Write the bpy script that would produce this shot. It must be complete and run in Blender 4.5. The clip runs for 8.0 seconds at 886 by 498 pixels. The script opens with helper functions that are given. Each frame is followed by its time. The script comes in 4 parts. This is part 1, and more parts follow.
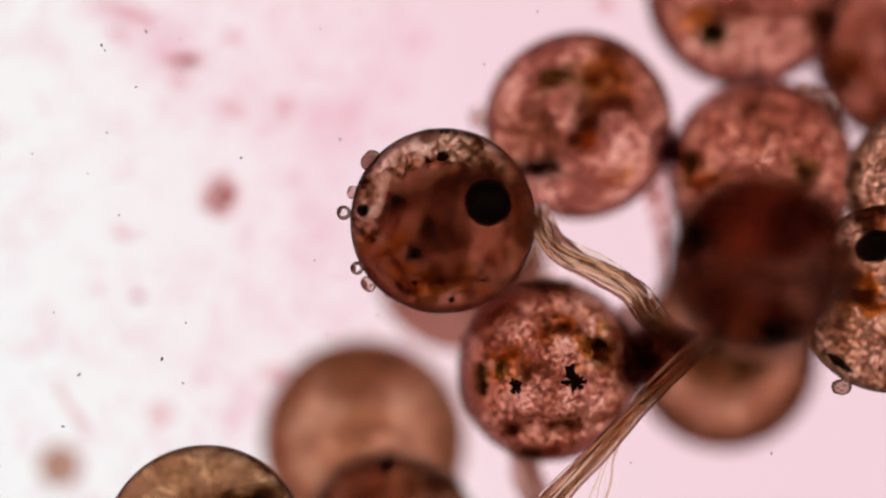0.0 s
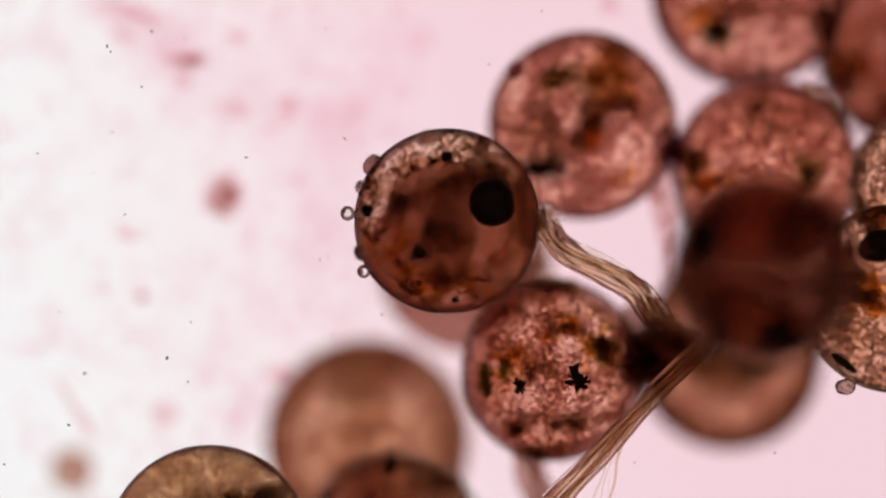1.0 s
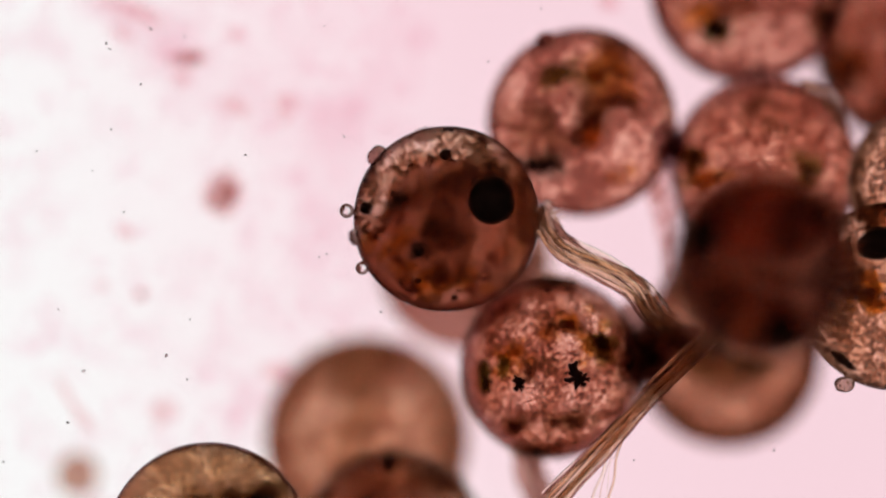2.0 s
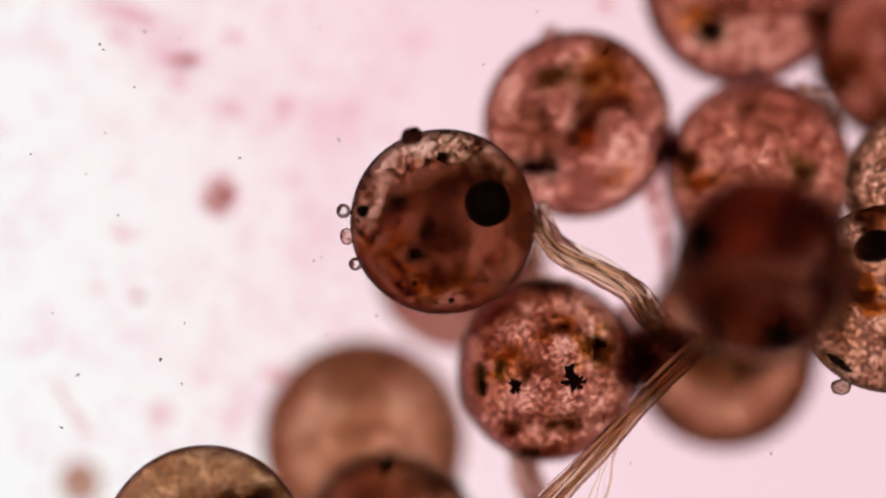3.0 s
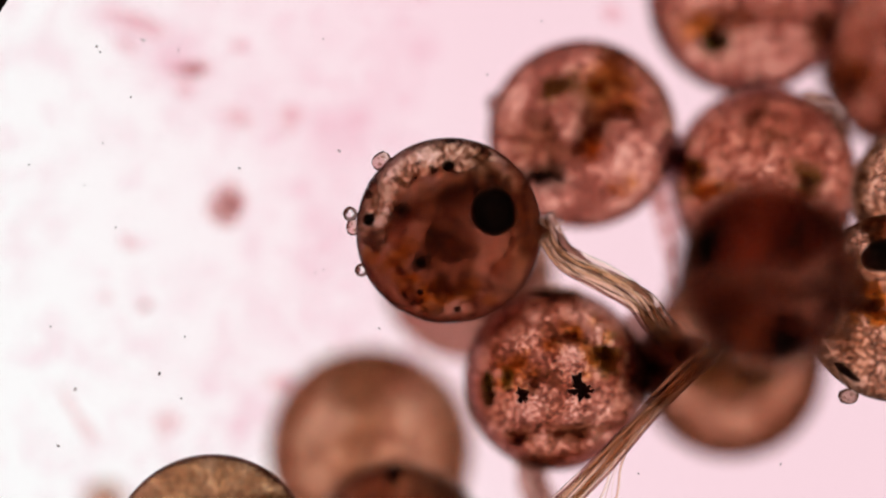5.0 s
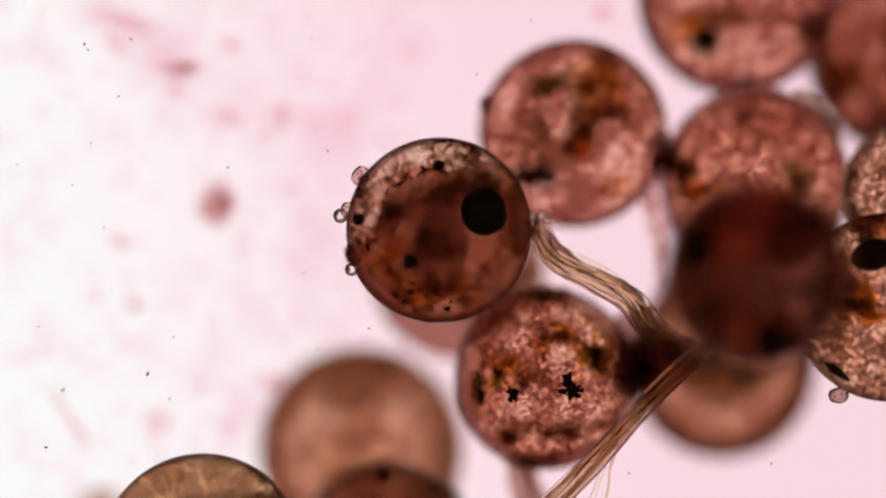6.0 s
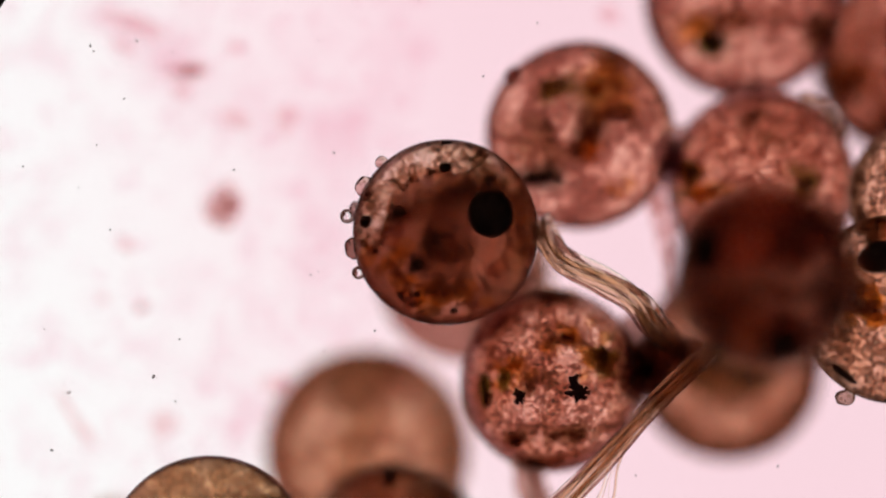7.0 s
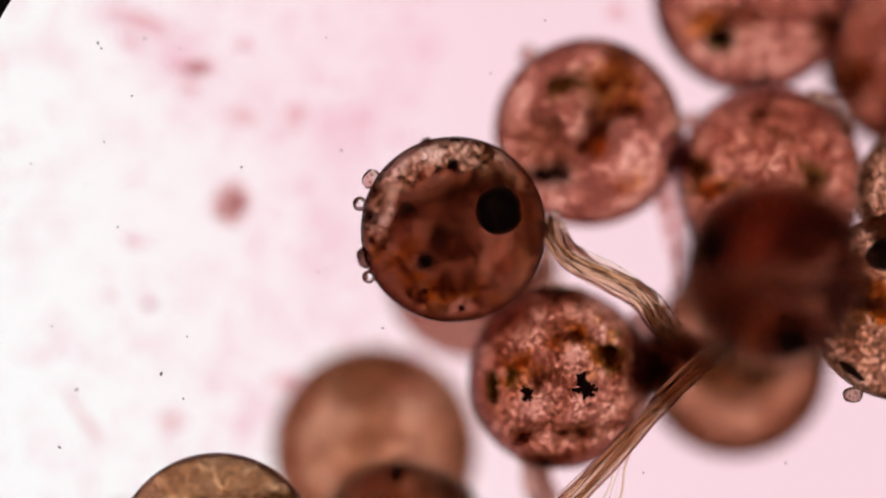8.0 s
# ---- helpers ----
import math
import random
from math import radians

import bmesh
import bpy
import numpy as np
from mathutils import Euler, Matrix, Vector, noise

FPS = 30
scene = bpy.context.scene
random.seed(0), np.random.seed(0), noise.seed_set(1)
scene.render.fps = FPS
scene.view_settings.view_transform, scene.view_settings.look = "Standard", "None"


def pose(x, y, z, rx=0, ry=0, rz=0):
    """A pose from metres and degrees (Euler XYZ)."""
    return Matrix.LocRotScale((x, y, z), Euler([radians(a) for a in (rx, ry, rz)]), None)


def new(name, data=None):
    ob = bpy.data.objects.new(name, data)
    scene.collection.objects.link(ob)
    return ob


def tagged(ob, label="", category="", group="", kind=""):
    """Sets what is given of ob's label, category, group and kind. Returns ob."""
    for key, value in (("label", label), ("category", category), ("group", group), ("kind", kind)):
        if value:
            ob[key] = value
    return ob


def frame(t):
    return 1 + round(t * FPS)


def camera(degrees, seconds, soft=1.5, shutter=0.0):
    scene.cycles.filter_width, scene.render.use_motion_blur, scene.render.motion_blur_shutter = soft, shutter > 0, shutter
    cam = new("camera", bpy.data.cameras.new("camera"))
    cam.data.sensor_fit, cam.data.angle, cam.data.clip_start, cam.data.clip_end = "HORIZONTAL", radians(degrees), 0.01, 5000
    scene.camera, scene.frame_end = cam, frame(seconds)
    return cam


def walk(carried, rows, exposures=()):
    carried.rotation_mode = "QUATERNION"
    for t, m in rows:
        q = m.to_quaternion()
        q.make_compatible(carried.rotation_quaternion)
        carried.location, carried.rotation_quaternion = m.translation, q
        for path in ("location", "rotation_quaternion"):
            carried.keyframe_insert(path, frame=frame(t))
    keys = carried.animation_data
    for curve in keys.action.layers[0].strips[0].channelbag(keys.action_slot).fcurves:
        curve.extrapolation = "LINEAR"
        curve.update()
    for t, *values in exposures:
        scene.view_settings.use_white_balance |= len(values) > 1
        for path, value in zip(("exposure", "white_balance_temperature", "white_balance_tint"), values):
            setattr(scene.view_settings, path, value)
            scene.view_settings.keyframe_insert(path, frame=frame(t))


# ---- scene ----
# The specimen is built at 1000 : 1, one metre standing for one millimetre under the microscope.
MM = 1.0
FOV = 12.0
LENS_PX = 784.0 / math.tan(radians(FOV / 2))    # focal length on a picture 1568 wide
PX_PER_MM = 275.0                               # at the plane of sharp focus
FOCUS_Z = 2.10                                  # height of that plane over the glass
EYE_Z = FOCUS_Z + LENS_PX / PX_PER_MM           # height of the objective


def spot(x, y, z):
    """The place (mm) at height z that lies at column x, row y of the view at 1.5 s."""
    k = (EYE_Z - z) / LENS_PX
    return Vector(((x - 784) * k, (441 - y) * k, z))


def span(length, z):
    """The length in mm at height z of so many columns."""
    return length * (EYE_Z - z) / LENS_PX


# ---- camera: a microscope objective looking straight down, the stage drifting under it ----
DRIFT = [(0.0, -13.7, 4.2), (0.2, -14.0, 1.8), (0.5, -9.2, 1.8), (0.7, -8.7, 1.4), (1.0, -6.8, 4.0), (1.2, -3.4, 1.0), (1.5, 0, 0), (1.7, -4.7, -1.3),
         (2.25, -9.0, 0.8), (2.8, -12.4, 3.0), (3.0, -14.6, 4.2), (3.2, -16.6, 2.0), (3.5, -9.0, 4.0), (3.7, -15.7, 4.3), (4.0, -17.8, 7.6), (4.2, -18.0, 7.4), (4.5, -15.0, 11.4),
         (4.7, 1.2, 20.6), (5.25, -5.0, 20.0), (5.8, -11.7, 18.6), (6.0, -19.0, 19.2), (6.2, -14.6, 27.0), (6.5, -7.6, 27.8), (6.8, -7.3, 25.0), (7.0, -7.4, 23.0), (7.2, -6.3, 20.0),
         (7.5, -1.4, 15.8), (7.7, 1.7, 20.6), (8.0, 6.4, 18.0)]
cam = camera(FOV, 8.0, soft=2.1)
cam.data.dof.use_dof = True
cam.data.dof.focus_distance = (EYE_Z - FOCUS_Z) * MM
cam.data.dof.aperture_fstop = cam.data.lens * 0.001 / (2 * 1.9 * MM)
scene.cycles.max_bounces = scene.cycles.transmission_bounces = 32
scene.cycles.transparent_max_bounces = 64
walk(cam, [(t, pose(-dx / PX_PER_MM * MM, dy / PX_PER_MM * MM, EYE_Z * MM)) for t, dx, dy in DRIFT],
     [(0.0, -0.02), (0.5, 0.03), (1.0, -0.03), (1.5, 0.02), (3.0, 0.02), (4.0, 0.05), (6.0, 0.05), (8.0, 0.05)])

# ---- light: a reddish fill added all round to lift dark rims, and the lit field of the condenser under the stage ----
world = bpy.data.worlds.new("rim_fill")
scene.world = world
world.use_nodes = True
world.node_tree.nodes["Background"].inputs[0].default_value = (0.20, 0.125, 0.115, 1)
world.node_tree.nodes["Background"].inputs[1].default_value = 1.0


# ---- materials ----
class Nodes:
    def __init__(self, name):
        self.mat = bpy.data.materials.new(name)
        self.mat.use_nodes = True
        self.tree = self.mat.node_tree
        self.tree.nodes.clear()
        self.out = self.tree.nodes.new("ShaderNodeOutputMaterial")

    def add(self, kind, **inputs):
        n = self.tree.nodes.new("ShaderNode" + kind)
        for key, value in inputs.items():
            self.put(n, key.replace("_", " "), value)
        return n

    def put(self, n, key, value):
        socket = n.inputs[int(key[1:])] if key[0] == "i" and key[1:].isdigit() else n.inputs[key]
        if isinstance(value, bpy.types.NodeSocket):
            self.tree.links.new(value, socket)
        else:
            socket.default_value = value

    def done(self, shader):
        self.tree.links.new(shader.outputs[0], self.out.inputs["Surface"])
        return self.mat

    def coords(self, spread=7.0):
        """Object coordinates in mm, moved by chance from object to object."""
        co = self.add("TexCoord")
        info = self.add("ObjectInfo")
        scale = self.add("VectorMath", i0=co.outputs["Object"], i1=(1 / MM,) * 3)
        scale.operation = "MULTIPLY"
        shift = self.add("VectorMath", i0=info.outputs["Random"], i1=(spread, spread * 1.7, -spread * 1.3))
        shift.operation = "MULTIPLY"
        total = self.add("VectorMath", i0=scale.outputs[0], i1=shift.outputs[0])
        return total.outputs[0]

    def noise(self, co, scale, detail=4.0, rough=0.6, warp=0.0):
        return self.add("TexNoise", Vector=co, Scale=scale, Detail=detail, Roughness=rough, Distortion=warp).outputs["Fac"]

    def ramp(self, fac, *stops):
        n = self.add("ValToRGB", Fac=fac)
        el = n.color_ramp.elements
        while len(el) < len(stops):
            el.new(0.5)
        for e, (at, colour) in zip(el, stops):
            e.position, e.color = at, (*colour, 1)
        return n.outputs["Color"]

    def mixed(self, a, b, fac):
        n = self.tree.nodes.new("ShaderNodeMix")
        n.data_type, n.blend_type = "RGBA", "MULTIPLY"
        self.put(n, "i0", fac), self.tree.links.new(a, n.inputs[6]), self.tree.links.new(b, n.inputs[7])
        return n.outputs[2]

    def bump(self, height, mm, strength=1.0):
        return self.add("Bump", Height=height, Distance=mm * MM, Strength=strength).outputs["Normal"]

    def blend(self, a, b, fac):
        n = self.add("MixShader", i0=fac)
        self.tree.links.new(a.outputs[0], n.inputs[1]), self.tree.links.new(b.outputs[0], n.inputs[2])
        return n


def clear_shell(name, tint, ior, rough, bump_mm, grain=18.0):
    """Clear, faintly stained membrane that bends the light."""
    m = Nodes(name)
    co = m.coords()
    tone = m.ramp(m.noise(co, 3.0), (0.3, [c * 0.86 for c in tint]), (0.7, tint))
    normal = m.bump(m.noise(co, grain, 3), bump_mm)
    return m.done(m.add("BsdfPrincipled", Base_Color=tone, Roughness=rough, IOR=ior, Transmission_Weight=1.0, Normal=normal))


def tissue(name, dark, mid, light, cell, ior=1.02, rough=0.12, bump_mm=0.03, diffuse=0.12, coarse=2.2, shift=0.0, grit=0.8, wide=0.17):
    """Living tissue lit from below: stained light goes through, some of it scattered, over cells of the given size (mm)."""
    m = Nodes(name)
    co = m.coords()
    big = m.noise(co, coarse, 3, 0.55, 0.6)
    push = m.add("VectorMath", i0=m.add("TexNoise", Vector=co, Scale=0.6 / cell, Detail=2.0).outputs["Color"], i1=(cell * 1.6,) * 3)
    push.operation = "MULTIPLY"
    warp = m.add("VectorMath", i0=co, i1=push.outputs[0])
    cells = m.add("TexVoronoi", Vector=warp.outputs[0], Scale=0.5 / cell).outputs["Distance"]
    small = m.noise(co, 1.0 / cell, 3, 0.6)
    tone = m.ramp(big, (0.49 - wide + shift, dark), (0.5 + shift, mid), (0.49 + wide + shift, light))
    clump = m.ramp(cells, (0.12, (1.0, 1.0, 1.0)), (0.40, (0.80, 0.73, 0.69)), (0.70, (0.42, 0.35, 0.32)))
    speck = m.ramp(small, (0.36, (0.48, 0.42, 0.39)), (0.50, (0.84, 0.81, 0.78)), (0.60, (1.0, 1.0, 1.0)))
    colour = m.mixed(m.mixed(tone, clump, grit), speck, grit)
    normal = m.bump(small, bump_mm)
    a = m.add("BsdfPrincipled", Base_Color=colour, Roughness=rough, IOR=ior, Transmission_Weight=1.0, Normal=normal)
    b = m.add("BsdfTranslucent", Color=colour, Normal=normal)
    return m.done(m.blend(a, b, diffuse))


def opaque(name, dark, light, scale, rough=0.6):
    m = Nodes(name)
    co = m.coords()
    tone = m.ramp(m.noise(co, scale), (0.35, dark), (0.7, light))
    return m.done(m.add("BsdfPrincipled", Base_Color=tone, Roughness=rough, Specular_IOR_Level=0.1, Normal=m.bump(m.noise(co, scale * 2), 0.004)))


def stain(name, tint, scale=6.0, diffuse=0.2):
    """Thin stained matter: most light goes straight through."""
    m = Nodes(name)
    co = m.coords()
    tone = m.ramp(m.noise(co, scale), (0.3, [c ** 1.45 for c in tint]), (0.7, tint))
    return m.done(m.blend(m.add("BsdfTransparent", Color=tone), m.add("BsdfTranslucent", Color=tone), diffuse))


def flecked(name, body, mid, gap, size, cover=0.52, soft=0.05, tint=(1.0, 1.0, 1.0), coarse=3.0, diffuse=0.04):
    """A film of packed granules, size in mm: stained bodies, and clear gaps between them that let the light glint through."""
    m = Nodes(name)
    co = m.coords()
    fine = m.noise(co, 1 / size, 3, 0.62, 0.3)
    group = m.noise(co, 0.24 / size, 2, 0.5)
    a = m.add("Math", i0=fine, i1=0.66)
    b = m.add("Math", i0=group, i1=0.34)
    a.operation = b.operation = "MULTIPLY"
    total = m.add("Math", i0=a.outputs[0], i1=b.outputs[0])
    tone = m.ramp(total.outputs[0], (cover - soft, body), (cover + soft * 0.35, mid), (cover + soft * 1.5, gap))
    wash = m.ramp(m.noise(co, coarse, 2, 0.5), (0.40, tint), (0.60, (1.0, 1.0, 1.0)))
    colour = m.mixed(tone, wash, 1.0)
    return m.done(m.blend(m.add("BsdfTransparent", Color=colour), m.add("BsdfTranslucent", Color=colour), diffuse))


def lit_field():
    m = Nodes("lit_field")
    co = m.add("TexCoord").outputs["Object"]
    mm = m.add("VectorMath", i0=co, i1=(1 / MM,) * 3)
    mm.operation = "MULTIPLY"
    xyz = m.add("SeparateXYZ", i0=mm.outputs[0])
    cloud = m.noise(mm.outputs[0], 0.25, 3, 0.5)
    sway = m.add("MapRange", Value=cloud, To_Min=-3.6, To_Max=3.6)
    tilt = m.add("Math", i0=xyz.outputs["Y"], i1=0.35)
    tilt.operation = "MULTIPLY"
    slant = m.add("Math", i0=xyz.outputs["X"], i1=tilt.outputs[0])
    x = m.add("Math", i0=slant.outputs[0], i1=sway.outputs[0])
    fac = m.add("MapRange", Value=x.outputs[0], From_Min=-6.0, From_Max=1.8)
    colour = m.ramp(fac.outputs[0], (0.0, (0.95, 0.94, 0.94)), (0.40, (0.95, 0.85, 0.87)), (0.75, (0.95, 0.69, 0.755)), (1.0, (0.93, 0.665, 0.73)))
    return m.done(m.add("Emission", Color=colour, Strength=1.0))


def slide_glass():
    m = Nodes("slide_glass")
    fr = m.add("Fresnel", IOR=1.15)
    return m.done(m.blend(m.add("BsdfTransparent"), m.add("BsdfGlossy", Roughness=0.02), fr.outputs[0]))


CHORION = clear_shell("chorion", (1.0, 0.775, 0.695), 1.025, 0.07, 0.006)
CHORION_PALE = clear_shell("chorion_pale", (0.98, 0.74, 0.66), 1.03, 0.12, 0.006)
CHORION_GOLD = clear_shell("chorion_gold", (0.99, 0.76, 0.59), 1.05, 0.05, 0.004)
CHORION_SOFT = clear_shell("chorion_soft", (1.0, 0.82, 0.68), 1.006, 0.08, 0.006)
CHORION_THIN = clear_shell("chorion_thin", (1.0, 0.86, 0.775), 1.03, 0.05, 0.004)
CHORION_HAZY = clear_shell("chorion_hazy", (0.93, 0.73, 0.655), 1.03, 0.14, 0.01)
YOLK_EYED = tissue("yolk_eyed", (0.97, 0.84, 0.76), (1.0, 0.92, 0.86), (1.0, 0.98, 0.95), 0.035, rough=0.08, bump_mm=0.03, diffuse=0.03, grit=0.05, shift=-0.05)
MEMBRANE = tissue("membrane", (0.62, 0.38, 0.31), (0.80, 0.54, 0.46), (0.95, 0.74, 0.66), 0.05, ior=1.05, bump_mm=0.02, grit=0.5)
YOLK_PEACH = tissue("yolk_peach", (0.90, 0.74, 0.66), (0.97, 0.83, 0.75), (1.0, 0.92, 0.86), 0.06, ior=1.02, rough=0.06, bump_mm=0.04, diffuse=0.04, coarse=3.0, grit=0.1)
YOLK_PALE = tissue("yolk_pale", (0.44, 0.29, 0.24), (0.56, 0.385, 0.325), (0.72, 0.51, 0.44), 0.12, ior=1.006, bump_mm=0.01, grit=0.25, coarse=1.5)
YOLK_SMOOTH = tissue("yolk_smooth", (0.82, 0.62, 0.49), (0.90, 0.70, 0.57), (0.98, 0.80, 0.67), 0.12, ior=1.006, bump_mm=0.01, coarse=1.3, grit=0.2)
PIGMENT = opaque("pigment", (0.010, 0.004, 0.004), (0.035, 0.012, 0.010), 30.0)
EYE_BLACK = opaque("eye_black", (0.004, 0.003, 0.004), (0.010, 0.008, 0.009), 20.0, 0.3)
MURK = stain("dark_tissue", (0.86, 0.80, 0.75), 12.0, 0.06)
HAZE = stain("thin_tissue", (0.95, 0.925, 0.90), 12.0, 0.02)
MURK_GREY = stain("grey_tissue", (0.90, 0.865, 0.83), 12.0, 0.06)
AMBER = stain("amber_tissue", (0.97, 0.885, 0.69), 10.0, 0.04)
SOFT_BLACK = stain("black_tissue", (0.55, 0.50, 0.47), 12.0, 0.03)
SHEATH = stain("thread_sheath", (0.975, 0.91, 0.865), 9.0, 0.04)
FIBRE_EDGE = stain("sheath_edge", (0.72, 0.61, 0.61), 30.0, 0.03)
FIBRE_BROWN = clear_shell("brown_fibre", (0.86, 0.69, 0.55), 1.085, 0.05, 0.02, 10.0)
FIBRE = clear_shell("fibre", (1.0, 0.935, 0.82), 1.085, 0.03, 0.02, 10.0)
VESICLE = clear_shell("vesicle", (1.0, 0.88, 0.82), 1.03, 0.02, 0.002)
KNOT = tissue("knot", (0.36, 0.22, 0.19), (0.50, 0.32, 0.275), (0.60, 0.40, 0.34), 0.06, ior=1.01, bump_mm=0.01, rough=0.3, grit=0.4)
GRANULE = clear_shell("yolk_granule", (1.0, 0.98, 0.95), 1.065, 0.02, 0.001, 30.0)
BUBBLE = clear_shell("bubble", (0.995, 0.99, 0.985), 1.45, 0.02, 0.0005)
CILIATE = clear_shell("ciliate", (0.72, 0.52, 0.47), 1.17, 0.10, 0.004, 40.0)
CILIATE_BROWN = clear_shell("ciliate_brown", (0.46, 0.33, 0.27), 1.14, 0.10, 0.004, 40.0)
CILIATE_DARK = clear_shell("ciliate_dark", (0.30, 0.16, 0.13), 1.12, 0.10, 0.004, 40.0)
DEBRIS_CORE = stain("debris_core", (0.925, 0.845, 0.835), 6.0, 0.03)
DEBRIS_PINK = stain("debris_pink", (0.985, 0.93, 0.935), 8.0, 0.01)
DEBRIS_FAINT = stain("debris_faint", (0.995, 0.976, 0.982), 8.0, 0.0)
SPECK = stain("speck", (0.45, 0.38, 0.38), 60.0, 0.2)
FLECK_GOLD = flecked("golden_granules", (0.30, 0.20, 0.15), (0.66, 0.50, 0.41), (1.0, 0.995, 0.985), 0.034, 0.462, 0.022, (0.92, 0.85, 0.78), 7.0, 0.01)
FLECK_GLINT = flecked("fine_golden_granules", (0.80, 0.70, 0.63), (0.93, 0.87, 0.82), (1.0, 0.995, 0.985), 0.020, 0.455, 0.026, (0.98, 0.95, 0.92), 9.0, 0.01)
FLECK_BROWN = flecked("brown_granules", (0.62, 0.50, 0.41), (0.70, 0.57, 0.46), (0.95, 0.86, 0.72), 0.028, 0.53, 0.032, (0.86, 0.78, 0.71), 4.0, 0.02)
FLECK_STAR = flecked("rosy_granules", (0.55, 0.40, 0.35), (0.77, 0.61, 0.55), (1.0, 0.98, 0.96), 0.038, 0.478, 0.032, (0.88, 0.79, 0.73), 5.0, 0.01)
FLECK_SIDE = flecked("glinting_granules", (0.40, 0.31, 0.26), (0.68, 0.56, 0.48), (1.0, 0.98, 0.95), 0.034, 0.482, 0.030, (0.88, 0.81, 0.74), 5.0, 0.01)
FLECK_SOFT = flecked("pale_cells", (0.68, 0.52, 0.475), (0.82, 0.665, 0.61), (1.0, 0.96, 0.91), 0.075, 0.490, 0.045, (0.84, 0.77, 0.75), 3.0, 0.02)
FLECK_FINE = flecked("fine_cells", (0.74, 0.63, 0.59), (0.90, 0.82, 0.78), (1.0, 0.99, 0.96), 0.034, 0.470, 0.036, (0.94, 0.87, 0.83), 4.0, 0.02)
SHEET = flecked("brown_cell_sheet", (0.70, 0.58, 0.545), (0.81, 0.68, 0.63), (0.92, 0.80, 0.72), 0.045, 0.48, 0.05, (0.91, 0.87, 0.84), 3.0)
SHEET_DARK = flecked("dark_cell_sheet", (0.54, 0.51, 0.485), (0.68, 0.62, 0.585), (0.90, 0.78, 0.71), 0.14, 0.48, 0.05, (0.85, 0.82, 0.81), 2.0, 0.02)
# Both paint a shell's edge-on darkening; the brown one also colours cell sheets.
RIM = flecked("edge_darkening", (0.80, 0.70, 0.69), (0.85, 0.755, 0.745), (0.89, 0.83, 0.82), 0.05, 0.48, 0.06, (0.94, 0.93, 0.94), 2.0, 0.02)
RIM_BROWN = flecked("brown_darkening_film", (0.82, 0.77, 0.75), (0.86, 0.81, 0.785), (0.91, 0.86, 0.83), 0.08, 0.48, 0.08, (0.95, 0.94, 0.93), 2.0, 0.02)
GREEN_GLASSY = stain("green_eye_tissue", (0.44, 0.47, 0.24), 14.0, 0.05)
ORANGE = stain("orange_oil", (0.98, 0.80, 0.52), 6.0, 0.04)
OLIVE = stain("olive_tissue", (0.80, 0.80, 0.66), 8.0, 0.04)
LILAC = stain("lilac_membrane", (0.94, 0.875, 0.865), 14.0, 0.03)
PURPLE = stain("purple_tissue", (0.72, 0.64, 0.66), 8.0, 0.04)
RING_BLACK = opaque("ring_black", (0.008, 0.008, 0.009), (0.018, 0.017, 0.017), 3.0)
GLASS = slide_glass()
FIELD = lit_field()


# ---- building ----
def part(name, bm, material, parent=None, label="", at=None, smooth=True):
    """One mesh object out of a bmesh in mm."""
    bmesh.ops.scale(bm, vec=(MM,) * 3, verts=bm.verts)
    bmesh.ops.recalc_face_normals(bm, faces=bm.faces)
    me = bpy.data.meshes.new(name)
    bm.to_mesh(me)
    bm.free()
    for p in me.polygons:
        p.use_smooth = smooth
    me.materials.append(material)
    ob = new(name, me)
    if at is not None:
        ob.location = Vector(at) * MM
    if parent is not None:
        ob.parent = parent
    if label:
        tagged(ob, label)
    return ob


def blob(r, lumps=0.0, freq=2.0, detail=4, seed=0.0):
    """A ball or ellipsoid with an uneven skin; r: radius or three half axes."""
    r = Vector((r, r, r)) if isinstance(r, (int, float)) else Vector(r)
    bm = bmesh.new()
    bmesh.ops.create_icosphere(bm, subdivisions=detail, radius=1)
    for v in bm.verts:
        k = 1 + lumps * noise.noise(v.co * freq + Vector((seed, seed * 1.7, -seed)))
        v.co = Vector((v.co.x * r.x, v.co.y * r.y, v.co.z * r.z)) * k
    return bm


def turned(bm, rx=0, ry=0, rz=0):
    bmesh.ops.transform(bm, matrix=pose(0, 0, 0, rx, ry, rz), verts=bm.verts)
    return bm


def tube(bm, line, radius, sides=7, taper=0.0):
    """A round thread along a line of points (mm), added to bm."""
    n, rings = len(line), []
    for i, p in enumerate(line):
        d = (line[min(i + 1, n - 1)] - line[max(i - 1, 0)]).normalized()
        a = d.cross(Vector((0.1, 0.2, 1))).normalized()
        b = d.cross(a)
        r = radius * (1 - taper * i / (n - 1))
        rings.append([bm.verts.new(p + (a * math.cos(q) + b * math.sin(q)) * r) for q in (2 * math.pi * j / sides for j in range(sides))])
    for u, v in zip(rings, rings[1:]):
        for j in range(sides):
            bm.faces.new((u[j], u[(j + 1) % sides], v[(j + 1) % sides], v[j]))
    bm.faces.new(rings[0][::-1]), bm.faces.new(rings[-1])
    return bm


def curve(points, steps=10):
    """A smooth line through points."""
    out, p = [], [points[0], *points, points[-1]]
    for a, b, c, d in zip(p, p[1:], p[2:], p[3:]):
        for i in range(steps):
            t = i / steps
            out.append(0.5 * (2 * b + (c - a) * t + (2 * a - 5 * b + 4 * c - d) * t * t + (3 * b - a - 3 * c + d) * t ** 3))
    return out + [points[-1]]


